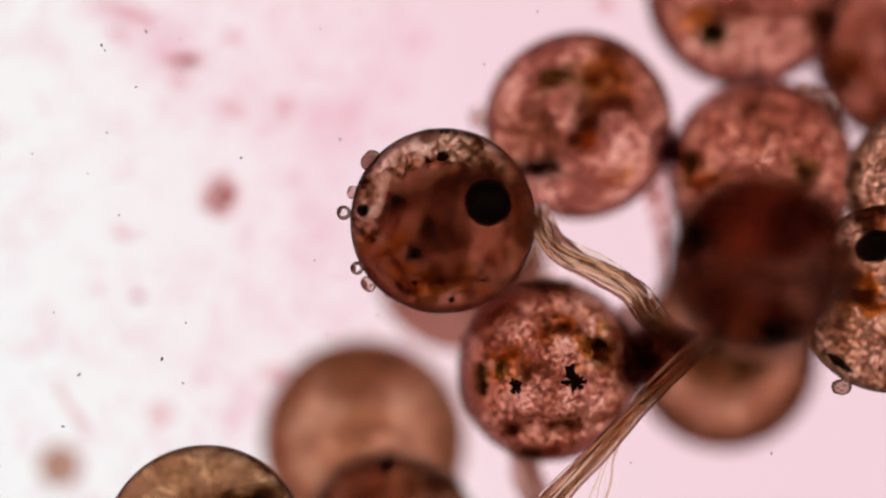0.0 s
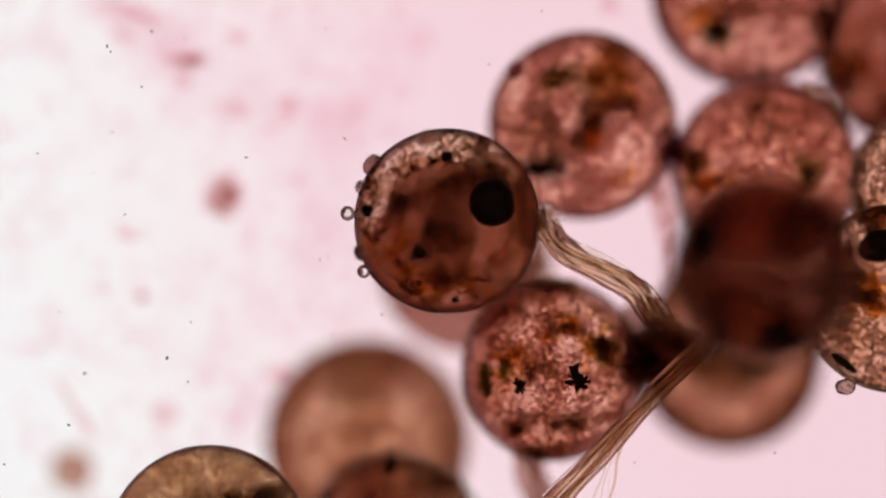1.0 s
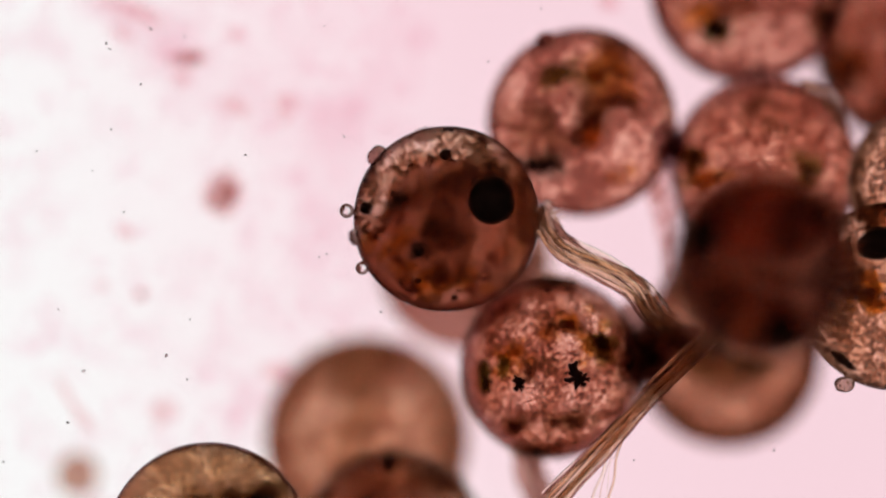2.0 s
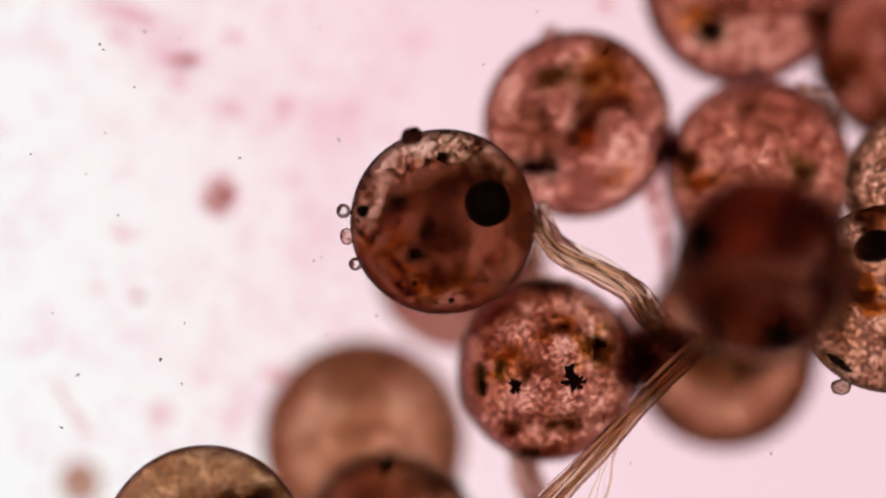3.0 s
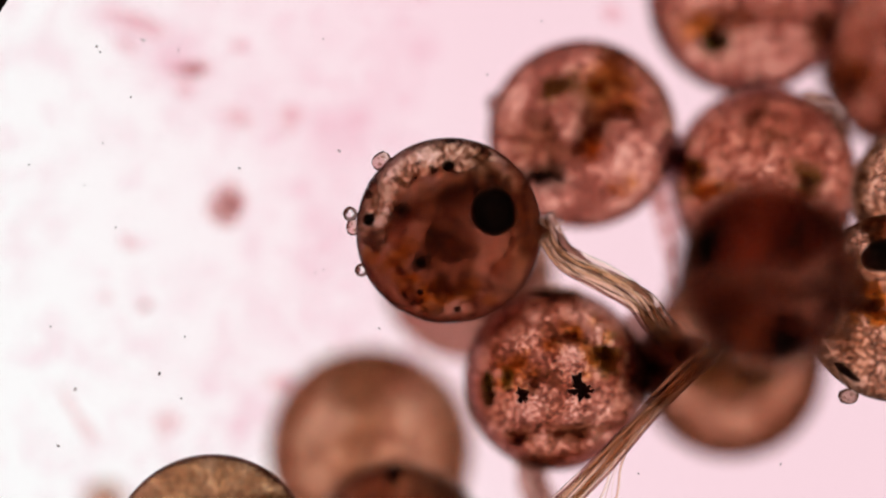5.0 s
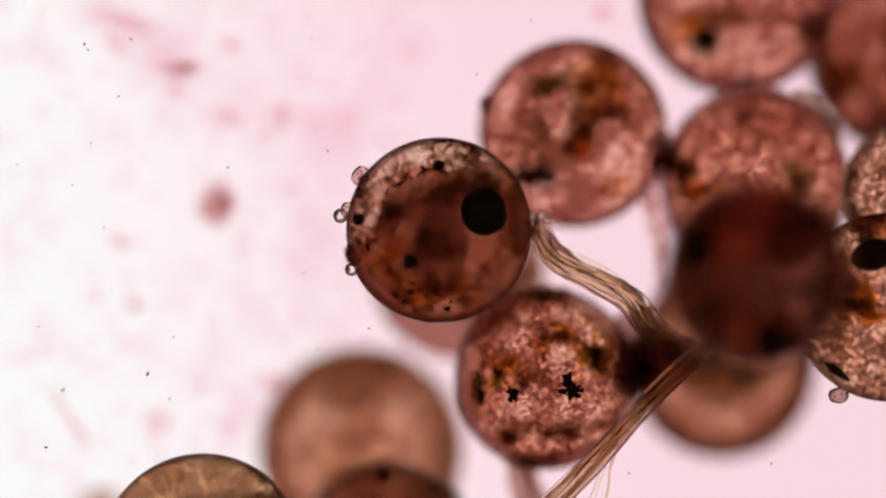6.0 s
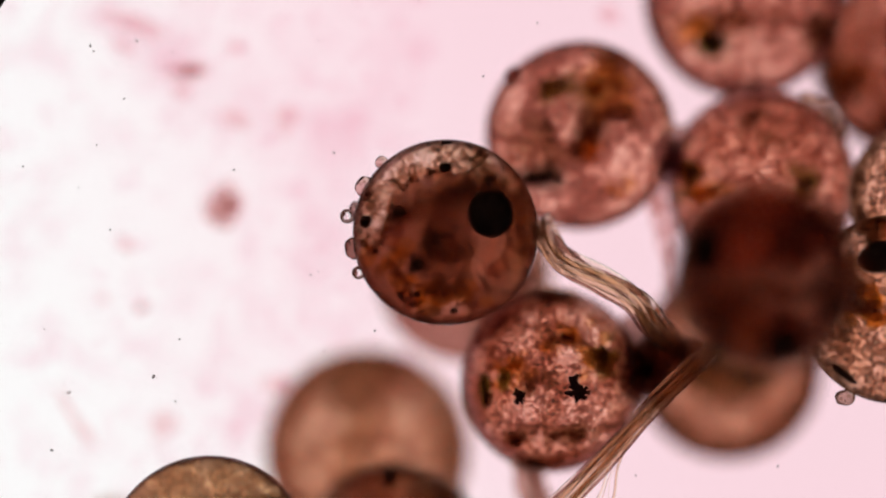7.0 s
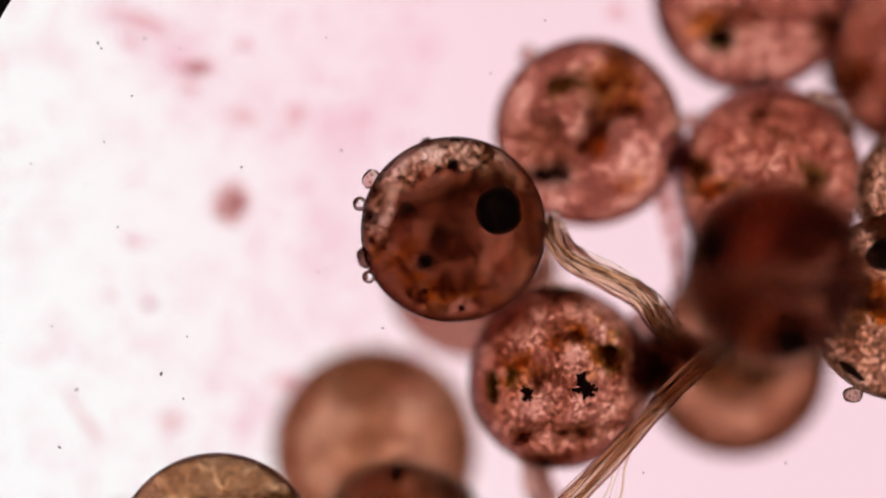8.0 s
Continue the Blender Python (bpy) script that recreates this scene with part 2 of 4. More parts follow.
def lathe(profile, sides=160):
    bm = bmesh.new()
    rings = [[bm.verts.new((r * math.cos(a), r * math.sin(a), z)) for a in (2 * math.pi * j / sides for j in range(sides))] for r, z in profile]
    for u, v in zip(rings, rings[1:] + rings[:1]):
        for j in range(sides):
            bm.faces.new((u[j], u[(j + 1) % sides], v[(j + 1) % sides], v[j]))
    return bm


def disc(radius, low, high, bevel=0.15, sides=160):
    bm = bmesh.new()
    rings = [[bm.verts.new((r * math.cos(a), r * math.sin(a), z)) for a in (2 * math.pi * j / sides for j in range(sides))]
             for r, z in ((radius - bevel, low), (radius, low + bevel), (radius, high - bevel), (radius - bevel, high))]
    for u, v in zip(rings, rings[1:]):
        for j in range(sides):
            bm.faces.new((u[j], u[(j + 1) % sides], v[(j + 1) % sides], v[j]))
    bm.faces.new(rings[0][::-1]), bm.faces.new(rings[-1])
    return bm


# ---- the stage: glass, ring and lit field ----
tagged(part("floor", disc(9.0, -1.0, 0.0), GLASS, smooth=False), "clear round glass bottom of the specimen dish", "glass", kind="structure")
c = spot(1200, 725, 2.1)
ring = lathe([(5.66, 0.0), (7.0, 0.0), (7.0, 2.16), (5.12, 2.16), (5.09, 2.10), (5.13, 2.02)])
tagged(part("wall", ring, RING_BLACK, at=(c.x, c.y, 0.0), smooth=False), "matt black ring that rims the specimen dish", "ring", kind="structure")
tagged(part("backdrop", disc(12.0, -30.6, -30.0), FIELD, smooth=False), "glowing pinkish white field of the microscope lamp", "lamp", kind="structure")

# ---- eggs ----
EGGS = {}


def melanophore(size, arms, seed, fan=(0, 360)):
    """A star-shaped pigment cell, flat in xy; fan: the bearings between which its arms reach out."""
    rnd = random.Random(seed)
    bm = blob((size * 0.42, size * 0.36, size * 0.12), 0.5, 2.0, 2, seed)
    for i in range(arms):
        a = radians(fan[0] + (fan[1] - fan[0]) * (i + rnd.uniform(-0.3, 0.3)) / arms)
        n = size * rnd.uniform(0.6, 1.1)
        bend = rnd.uniform(-0.5, 0.5)
        line = [Vector((math.cos(a + bend * k) * n * k, math.sin(a + bend * k) * n * k, 0)) for k in (0.1, 0.35, 0.6, 0.8, 1.0)]
        tube(bm, line, size * 0.165, 6, 0.2)
        if rnd.random() < 0.7:
            a2 = a + rnd.choice((-0.6, 0.6))
            tube(bm, [line[2], line[2] + Vector((math.cos(a2), math.sin(a2), 0)) * n * 0.25, line[2] + Vector((math.cos(a2), math.sin(a2), 0)) * n * 0.45], size * 0.10, 6, 0.3)
    return bm


def egg(key, x, y, z, r_px, label, yolk, shell=CHORION, lumps=0.012, fill=0.965):
    """An egg at column x, row y and height z: clear shell round a granular yolk."""
    r = span(r_px, z)
    centre = spot(x, y, z)
    top = new("fish_egg")
    top.location = centre * MM
    tagged(top, label, "egg", "fish eggs in the cluster")
    EGGS[key] = (top, centre, r)
    seed = x * 0.013 + y * 0.007
    part("shell", blob(r, lumps, 1.3, 5, seed), shell, top)
    part("yolk", blob(r * fill, lumps, 1.3, 5, seed), yolk, top)
    return top


def inside(key, name, x, y, rx, ry, material, depth=0.0, turn=0, thick=None, lumps=0.12, label="", freq=1.5):
    """A lump in an egg; depth: its height over the egg's middle, in radii."""
    top, c, r = EGGS[key]
    z = c.z + depth * r
    at = spot(x, y, z) - c
    a, b = span(rx, z), span(ry, z)
    bm = turned(blob((a, b, thick * r if thick else min(a, b)), lumps, freq, 3 if max(rx, ry) < 30 else 4, x * 0.1), 0, 0, turn)
    return part(name, bm, material, top, label, at)


def star(key, x, y, size, arms, seed, fan=(0, 360), name="pigment_cell", lift=0.985):
    """A star-shaped pigment cell on the upper skin of an egg."""
    top, c, r = EGGS[key]
    z = c.z + 0.6 * r
    for _ in range(8):
        d = spot(x, y, z) - c
        z = c.z + math.sqrt(max((lift * r) ** 2 - d.x ** 2 - d.y ** 2, 0.0))
    d = spot(x, y, z) - c
    bm = melanophore(span(size, z), arms, seed, fan)
    bmesh.ops.transform(bm, matrix=d.normalized().to_track_quat("Z", "Y").to_matrix().to_4x4(), verts=bm.verts)
    return part(name, bm, PIGMENT, top, "", d)


def cluster(key, name, x, y, sx, sy, count, size, material, depth=0.0, turn=0, deep=0.15, label="", seed=1):
    """A loose cloud of rounded cells in an egg; sx, sy: its spread in columns and rows."""
    top, c, r = EGGS[key]
    rnd = random.Random(seed * 31 + int(x))
    z = c.z + depth * r
    at = spot(x, y, z) - c
    bm = bmesh.new()
    ca, sa = math.cos(radians(turn)), math.sin(radians(turn))
    while count:
        u, v, w = (max(-2.0, min(2.0, rnd.gauss(0, 1))) for _ in range(3))
        p = Vector((span(sx * u * ca - sy * v * sa, z), span(sx * u * sa + sy * v * ca, z), deep * r * w))
        if (at + p).length > 0.88 * r:
            p *= 0.3
        q = span(size * rnd.uniform(0.6, 1.5), z)
        m = Matrix.Translation(p) @ Matrix.Diagonal((q * rnd.uniform(0.8, 1.5), q * rnd.uniform(0.8, 1.2), q * 0.5, 1)) @ pose(0, 0, 0, rnd.uniform(0, 360), 0, rnd.uniform(0, 360))
        bmesh.ops.create_icosphere(bm, subdivisions=2, radius=1, matrix=m)
        count -= 1
    return tagged(part(name, bm, material, top, label, at), kind="stuff")


BEAD = bmesh.new()
bmesh.ops.create_icosphere(BEAD, subdivisions=2, radius=1)
BEAD_CO, BEAD_FACES = [v.co.copy() for v in BEAD.verts], [[v.index for v in f.verts] for f in BEAD.faces]


def granules(key, count, size, low, high, start, stop, surface=0.0, seed=1, material=None, name="yolk_grain"):
    """Clear yolk granules in a band of an egg: from low to high of its radius, from one bearing to another.
    surface: 0 in the plane of the egg's middle, 1 along its upper skin."""
    top, c, r = EGGS[key]
    rnd = random.Random(seed)
    verts, faces = [], []
    for _ in range(count):
        q = math.sqrt(rnd.uniform(low * low, high * high))
        a = radians(rnd.uniform(start, stop))
        h = surface * math.sqrt(max(0.0, 0.90 - q * q)) + rnd.uniform(-0.08, 0.08)
        p = Vector((math.cos(a) * q, math.sin(a) * q, h)) * r
        g = span(size * rnd.choice((0.5, 0.7, 0.8, 1.0, 1.3)), c.z)
        m = Matrix.Translation(p) @ pose(0, 0, 0, 0, 0, rnd.uniform(0, 360)) @ Matrix.Diagonal((g * rnd.uniform(1.0, 1.9), g, g * 0.8, 1))
        faces += [[i + len(verts) for i in f] for f in BEAD_FACES]
        verts += [m @ v for v in BEAD_CO]
    me = bpy.data.meshes.new(name)
    me.from_pydata([v * MM for v in verts], [], faces)
    for p in me.polygons:
        p.use_smooth = True
    me.materials.append(material or GRANULE)
    ob = new(name, me)
    ob.parent = top
    return tagged(ob, kind="stuff")


def layer(key, name, material, low, high, start=0, stop=360, surface=0.0, height=0.0, thick=0.03, ragged=0.06, label="", seed=1):
    """A thin lens-shaped film of cells in an egg: from low to high of its radius, from one bearing to another.
    surface: 0 flat, 1 along the upper skin; height: over the egg's middle, in radii."""
    top, c, r = EGGS[key]
    full = stop - start >= 360
    steps, rings = max(24, int((stop - start) / 2.5)), 12
    count = steps if full else steps + 1
    bm = bmesh.new()
    sheets = []
    for side in (1, -1):
        grid = []
        for j in range(count):
            deg = start + (stop - start) * j / steps
            a = radians(deg)
            d = Vector((math.cos(a), math.sin(a), 0))
            lo = max(0.004, low + ragged * (noise.noise(d * 2.3 + Vector((seed, 0, 3))) + 0.6 * noise.noise(d * 7 + Vector((seed, 5, 3)))) * (low > 0.03))
            hi = high + ragged * (0.3 * noise.noise(d * 3 + Vector((seed, 9, 1))) + 0.35 * noise.noise(d * 9 + Vector((seed, 2, 1))) + 0.25 * noise.noise(d * 21 + Vector((seed, 4, 1))))
            if not full:
                w = max(0.02, min(1.0, (deg - start) / 22, (stop - deg) / 22)) ** 0.5
                mid = (lo + hi) / 2
                lo, hi = mid + (lo - mid) * w, mid + (hi - mid) * w
            row = []
            for i in range(rings + 1):
                q = lo + (hi - lo) * i / rings
                h = height + surface * math.sqrt(max(0.0, 0.955 - q * q)) + side * thick * math.sin(math.pi * (0.08 + 0.84 * i / rings))
                row.append(bm.verts.new((d.x * q * r, d.y * q * r, h * r)))
            grid.append(row)
        sheets.append(grid)
    upper, lower = sheets
    for j in range(steps):
        k = (j + 1) % count
        for i in range(rings):
            bm.faces.new((upper[j][i], upper[j][i + 1], upper[k][i + 1], upper[k][i]))
            bm.faces.new((lower[j][i], lower[k][i], lower[k][i + 1], lower[j][i + 1]))
        for i in (0, rings):
            bm.faces.new((upper[j][i], upper[k][i], lower[k][i], lower[j][i]))
    if not full:
        for j in (0, steps):
            for i in range(rings):
                bm.faces.new((upper[j][i], upper[j][i + 1], lower[j][i + 1], lower[j][i]))
    return part(name, bm, material, top, label)


def rim(key, material, widths, seed=1):
    """Stained rings nested from wide to narrow, painting in how a shell darkens edge on."""
    for n, low in enumerate(widths):
        layer(key, "shell_rim", material, low, 0.985, height=0.02 * n, thick=0.02, ragged=0.03, seed=seed + n * 3.7)


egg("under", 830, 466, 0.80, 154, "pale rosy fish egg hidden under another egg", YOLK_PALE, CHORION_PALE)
egg("low", 657, 776, 0.68, 181, "smooth brown fish egg lying on the glass", YOLK_SMOOTH, CHORION_SOFT)
egg("tail", 1295, 627, 0.70, 167, "brown fish egg with a curled pale embryo", YOLK_SMOOTH, CHORION_SOFT)
egg("eyed", 798, 388, 2.10, 165, "brown translucent fish egg with one large black eye", YOLK_EYED, CHORION_THIN, fill=0.985)
egg("amber", 1038, 218, 1.38, 168, "rosy fish egg with amber oil drops and dark eye", YOLK_PEACH, CHORION)
egg("starred", 984, 652, 1.52, 162, "granular fish egg with star-shaped black pigment cells", YOLK_EYED, CHORION)
egg("upper", 1332, -24, 1.20, 175, "brown fish egg with a green-rimmed dark eye", YOLK_PEACH, CHORION)
egg("corner", 1611, 87, 0.95, 164, "dark amber-stained fish egg at the cluster's rim", YOLK_PEACH, CHORION_HAZY)
egg("rosy", 1361, 300, 1.35, 166, "rosy fish egg with pale cells and amber stain", YOLK_PEACH, CHORION)
egg("dark", 1358, 470, 3.55, 168, "very dark fish egg lying on top of the others", YOLK_PEACH, CHORION_HAZY)
egg("side", 1592, 525, 2.10, 168, "granular fish egg with a black eye and amber drop", YOLK_EYED, CHORION_GOLD, fill=0.985)
egg("back", 1650, 328, 1.70, 142, "granular pale brown fish egg behind its neighbours", YOLK_EYED, CHORION_GOLD, fill=0.985)
egg("bottom", 705, 960, 2.95, 163, "dark brown fish egg with one black pigment spot", YOLK_PEACH, CHORION_THIN)
egg("edge", 377, 965, 2.10, 182, "golden brown granular fish egg with a dark embryo", YOLK_EYED, CHORION_THIN, fill=0.985)

# the large-eyed egg: a crescent of glinting granules, a dark curled embryo, a clear vesicle
layer("eyed", "granule_layer", FLECK_GOLD, 0.58, 0.95, 46, 198, thick=0.03, ragged=0.06, label="golden glinting crescent of granules", seed=2)
layer("eyed", "granule_layer", FLECK_GLINT, 0.60, 0.95, 46, 198, height=0.06, thick=0.03, ragged=0.06, label="fine golden granules", seed=16)
layer("eyed", "granule_layer", FLECK_GOLD, 0.60, 0.88, 225, 310, thick=0.04, ragged=0.10, label="brown granules with golden glints", seed=5)
layer("eyed", "cell_sheet", SHEET, 0.0, 0.66, height=-0.10, thick=0.03, ragged=0.22, label="brown cell sheet round the embryo", seed=3)
layer("eyed", "cell_sheet", SHEET, 0.60, 0.96, 285, 420, height=-0.06, thick=0.05, ragged=0.08, label="brown cell sheet along the rim", seed=4)
layer("eyed", "cell_sheet", SHEET, 0.60, 0.96, 188, 250, height=-0.06, thick=0.05, ragged=0.08, label="brown cell sheet along the rim", seed=7)
layer("eyed", "cell_sheet", SHEET, 0.86, 0.96, 235, 300, height=-0.06, thick=0.05, label="brown cell sheet along the rim", seed=8)
layer("eyed", "cell_sheet", SHEET, 0.40, 0.64, 52, 205, height=-0.05, thick=0.02, ragged=0.22, label="brown cell sheet above the embryo", seed=9)
rim("eyed", RIM, (0.88, 0.94), 6)
inside("eyed", "embryo", 800, 418, 44, 88, MURK, -0.05, -6, 0.2, 0.18, "dark curled body of the embryo", 1.3)
inside("eyed", "embryo", 790, 345, 74, 22, MURK, -0.05, 14, 0.15, 0.25, "dark curled body of the embryo", 1.3)
cluster("eyed", "embryo_body", 798, 425, 20, 50, 44, 14, MURK_GREY, -0.1, -6, seed=1)
cluster("eyed", "dark_tissue", 868, 312, 36, 16, 34, 13, MURK_GREY, 0.0, -14, seed=2)
cluster("eyed", "thin_tissue", 925, 395, 16, 60, 40, 14, HAZE, -0.1, 0, seed=12)
cluster("eyed", "thin_tissue", 800, 325, 60, 14, 40, 12, HAZE, -0.1, 12, seed=15)
inside("eyed", "eye", 875, 357, 39, 40, EYE_BLACK, 0.15, 0, None, 0.07)
for x, y, s in ((797, 279, 10), (663, 370, 11), (752, 443, 9), (750, 493, 6), (812, 523, 6), (797, 231, 5), (806, 231, 5)):
    inside("eyed", "pigment_spot", x, y, s, s * 0.9, PIGMENT, 0.0 if s > 9 else 0.2, 20, None, 0.3, freq=2.5)
inside("eyed", "pigment_spot", 722, 353, 11, 11, PIGMENT, -0.35, 20, None, 0.3, freq=2.5)
for x, y, sx, sy, n in ((706, 420, 20, 28, 7), (748, 482, 20, 12, 9), (806, 500, 40, 10, 9)):
    cluster("eyed", "amber_tissue", x, y, sx, sy, n, 11, AMBER, 0.0, seed=n)
inside("eyed", "vesicle", 894, 436, 36, 42, VESICLE, 0.1, 15, None, 0.08, "pale reddish clear vesicle", 1.2)
cluster("eyed", "black_tissue", 752, 443, 8, 7, 8, 7, SOFT_BLACK, -0.4, seed=5)
cluster("eyed", "black_tissue", 722, 353, 9, 8, 8, 7, SOFT_BLACK, -0.6, seed=6)

# the egg with amber drops
layer("amber", "cell_layer", FLECK_SOFT, 0.0, 0.93, surface=0.75, thick=0.04, label="peach cells under the shell", seed=8)
rim("amber", RIM, (0.83, 0.89, 0.94), 9)
inside("amber", "eye", 972, 289, 34, 19, EYE_BLACK, -0.5, -3, None, 0.1)
cluster("amber", "black_tissue", 968, 288, 22, 12, 14, 12, SOFT_BLACK, -0.3, seed=7)
inside("amber", "oil_drop", 1072, 140, 34, 40, AMBER, -0.1, 10, 0.1, 0.2, "amber drop of oil")
inside("amber", "oil_drop", 1056, 238, 17, 28, ORANGE, 0.1, -10, 0.1, 0.2, "orange drop of oil")
inside("amber", "oil_drop", 1056, 242, 11, 18, ORANGE, 0.15, -10, 0.1, 0.2, "orange drop of oil")
cluster("amber", "amber_tissue", 1078, 142, 20, 24, 12, 13, AMBER, -0.2, seed=2)
cluster("amber", "dark_tissue", 1074, 145, 22, 26, 17, 14, MURK_GREY, -0.3, seed=21)
cluster("amber", "dark_tissue", 1052, 200, 18, 22, 18, 13, MURK_GREY, -0.3, seed=22)
cluster("amber", "amber_tissue", 1110, 300, 26, 9, 5, 10, AMBER, 0.1, 30, seed=6)
cluster("amber", "dark_tissue", 1012, 132, 24, 10, 15, 11, OLIVE, 0.0, 14, seed=3)
cluster("amber", "dark_tissue", 1112, 168, 12, 22, 13, 12, MURK, -0.1, 30, seed=4)
cluster("amber", "dark_tissue", 1078, 198, 24, 9, 8, 12, MURK, -0.1, 20, seed=14)
cluster("amber", "dark_tissue", 1030, 242, 8, 26, 11, 11, MURK, -0.2, -20, seed=5)
cluster("amber", "dark_tissue", 980, 215, 26, 12, 16, 12, MURK_GREY, -0.2, -40, seed=15)
cluster("amber", "thin_tissue", 960, 245, 30, 24, 30, 14, HAZE, -0.2, 0, seed=16)
cluster("amber", "thin_tissue", 1085, 88, 22, 8, 20, 13, HAZE, -0.2, -20, seed=17)

# the egg with star-shaped pigment cells
layer("starred", "granule_layer", FLECK_STAR, 0.0, 0.90, surface=0.97, thick=0.03, label="rosy glinting granules under the shell", seed=11)
layer("starred", "granule_layer", FLECK_FINE, 0.0, 0.86, surface=0.80, thick=0.03, label="deeper rosy granules", seed=12)
rim("starred", RIM, (0.78, 0.84, 0.89, 0.94), 13)
star("starred", 1031, 668, 27, 7, 5, (20, 190))
star("starred", 1036, 674, 17, 7, 8, (190, 370))
star("starred", 925, 680, 15, 13, 12, (-60, 230))
eye = inside("starred", "eye", 868, 668, 12, 31, GREEN_GLASSY, 0.35, 2, 0.12, 0.15, "dark green crescent of an eye")
part("pupil", blob((0.018, 0.07, 0.03), 0.2, 1.5, 3), GREEN_GLASSY, eye, "blackish core of the eye", (0.006, -0.01, 0.0))
cluster("starred", "amber_tissue", 925, 625, 32, 18, 20, 9, AMBER, 0.4, 10, seed=1)
cluster("starred", "amber_tissue", 1010, 580, 26, 14, 8, 9, AMBER, 0.4, 0, seed=8)
cluster("starred", "amber_tissue", 1050, 610, 14, 20, 10, 9, AMBER, 0.4, 0, seed=9)
cluster("starred", "olive_tissue", 1075, 612, 12, 20, 22, 10, OLIVE, 0.4, seed=2)
cluster("starred", "olive_tissue", 900, 645, 8, 10, 8, 8, OLIVE, 0.5, seed=12)
cluster("starred", "dark_tissue", 1008, 578, 18, 6, 16, 8, MURK, 0.5, seed=3)
cluster("starred", "dark_tissue", 1010, 745, 40, 9, 34, 9, MURK, 0.5, 5, seed=4)
cluster("starred", "dark_tissue", 920, 755, 16, 10, 16, 9, MURK, 0.5, 5, seed=5)
cluster("starred", "dark_tissue", 955, 655, 20, 8, 14, 8, MURK_GREY, 0.5, 20, seed=6)
# Two clouds that only paint the egg darker towards its upper and lower rim.
cluster("starred", "thin_tissue", 985, 505, 60, 10, 50, 13, HAZE, 0.1, 0, seed=17)
cluster("starred", "thin_tissue", 960, 795, 60, 9, 40, 12, HAZE, 0.1, 0, seed=18)

# the egg at the top with its green-rimmed eye
layer("upper", "cell_layer", FLECK_SOFT, 0.0, 0.90, surface=0.6, thick=0.04, label="peach cells under the shell", seed=15)
rim("upper", RIM, (0.78, 0.84, 0.90, 0.94), 16)
inside("upper", "eye", 1277, 45, 23, 18, EYE_BLACK, 0.0, 20, None, 0.15, "green-rimmed black eye")
inside("upper", "iris", 1280, 54, 29, 20, GREEN_GLASSY, -0.12, 10, None, 0.15, "dark green rim of the eye")
cluster("upper", "amber_tissue", 1250, 28, 14, 10, 6, 12, AMBER, -0.2, seed=2)
cluster("upper", "dark_tissue", 1290, 10, 50, 10, 34, 15, HAZE, -0.2, seed=3)
cluster("upper", "dark_tissue", 1455, 20, 14, 40, 16, 15, MURK_GREY, -0.2, seed=4)
cluster("upper", "dark_tissue", 1350, 132, 26, 7, 7, 13, PURPLE, -0.2, seed=5)

# the rosy egg behind the dark one
layer("rosy", "cell_layer", FLECK_SOFT, 0.0, 0.92, surface=0.85, thick=0.04, label="rosy cells under the shell", seed=19)
layer("rosy", "granule_layer", FLECK_FINE, 0.0, 0.88, surface=0.97, thick=0.03, label="rosy granules under the shell", seed=20)
rim("rosy", RIM, (0.81, 0.88, 0.94), 21)
cluster("rosy", "dark_tissue", 1395, 225, 15, 15, 9, 11, MURK, 0.2, seed=1)
cluster("rosy", "dark_tissue", 1345, 195, 12, 24, 9, 11, MURK_GREY, 0.2, seed=11)
cluster("rosy", "amber_tissue", 1272, 302, 20, 14, 7, 12, AMBER, 0.2, seed=2)
inside("rosy", "pigment_spot", 1284, 313, 7, 5, PIGMENT, 0.4, 10, None, 0.3, freq=2.5)
cluster("rosy", "olive_tissue", 1436, 305, 12, 16, 18, 11, OLIVE, 0.2, seed=3)
cluster("rosy", "olive_tissue", 1238, 285, 7, 24, 16, 10, OLIVE, 0.2, -6, seed=4)

# the dark egg on top
layer("dark", "cell_sheet", SHEET_DARK, 0.0, 0.93, surface=0.5, thick=0.05, label="dark mottled cell sheet", seed=23)
layer("dark", "cell_sheet", SHEET, 0.0, 0.96, surface=0.1, thick=0.05, label="brown cell sheet", seed=24)
cluster("dark", "dark_tissue", 1415, 400, 36, 40, 14, 18, MURK_GREY, 0.0, seed=7)
cluster("dark", "dark_tissue", 1350, 500, 50, 24, 16, 18, MURK_GREY, 0.0, seed=8)
cluster("dark", "dark_tissue", 1300, 360, 30, 20, 7, 16, MURK_GREY, 0.0, seed=9)
cluster("dark", "dark_tissue", 1284, 548, 22, 18, 24, 14, MURK_GREY, 0.3, 10, seed=1)
cluster("dark", "dark_tissue", 1480, 380, 12, 34, 14, 15, MURK_GREY, 0.1, 10, seed=2)
inside("dark", "eye", 1256, 425, 34, 42, EYE_BLACK, 0.0, 0, 0.15, 0.1)
inside("dark", "eye", 1386, 580, 39, 36, EYE_BLACK, 0.0, 0, 0.15, 0.1)
cluster("dark", "amber_tissue", 1335, 570, 22, 16, 8, 12, AMBER, 0.1, seed=3)

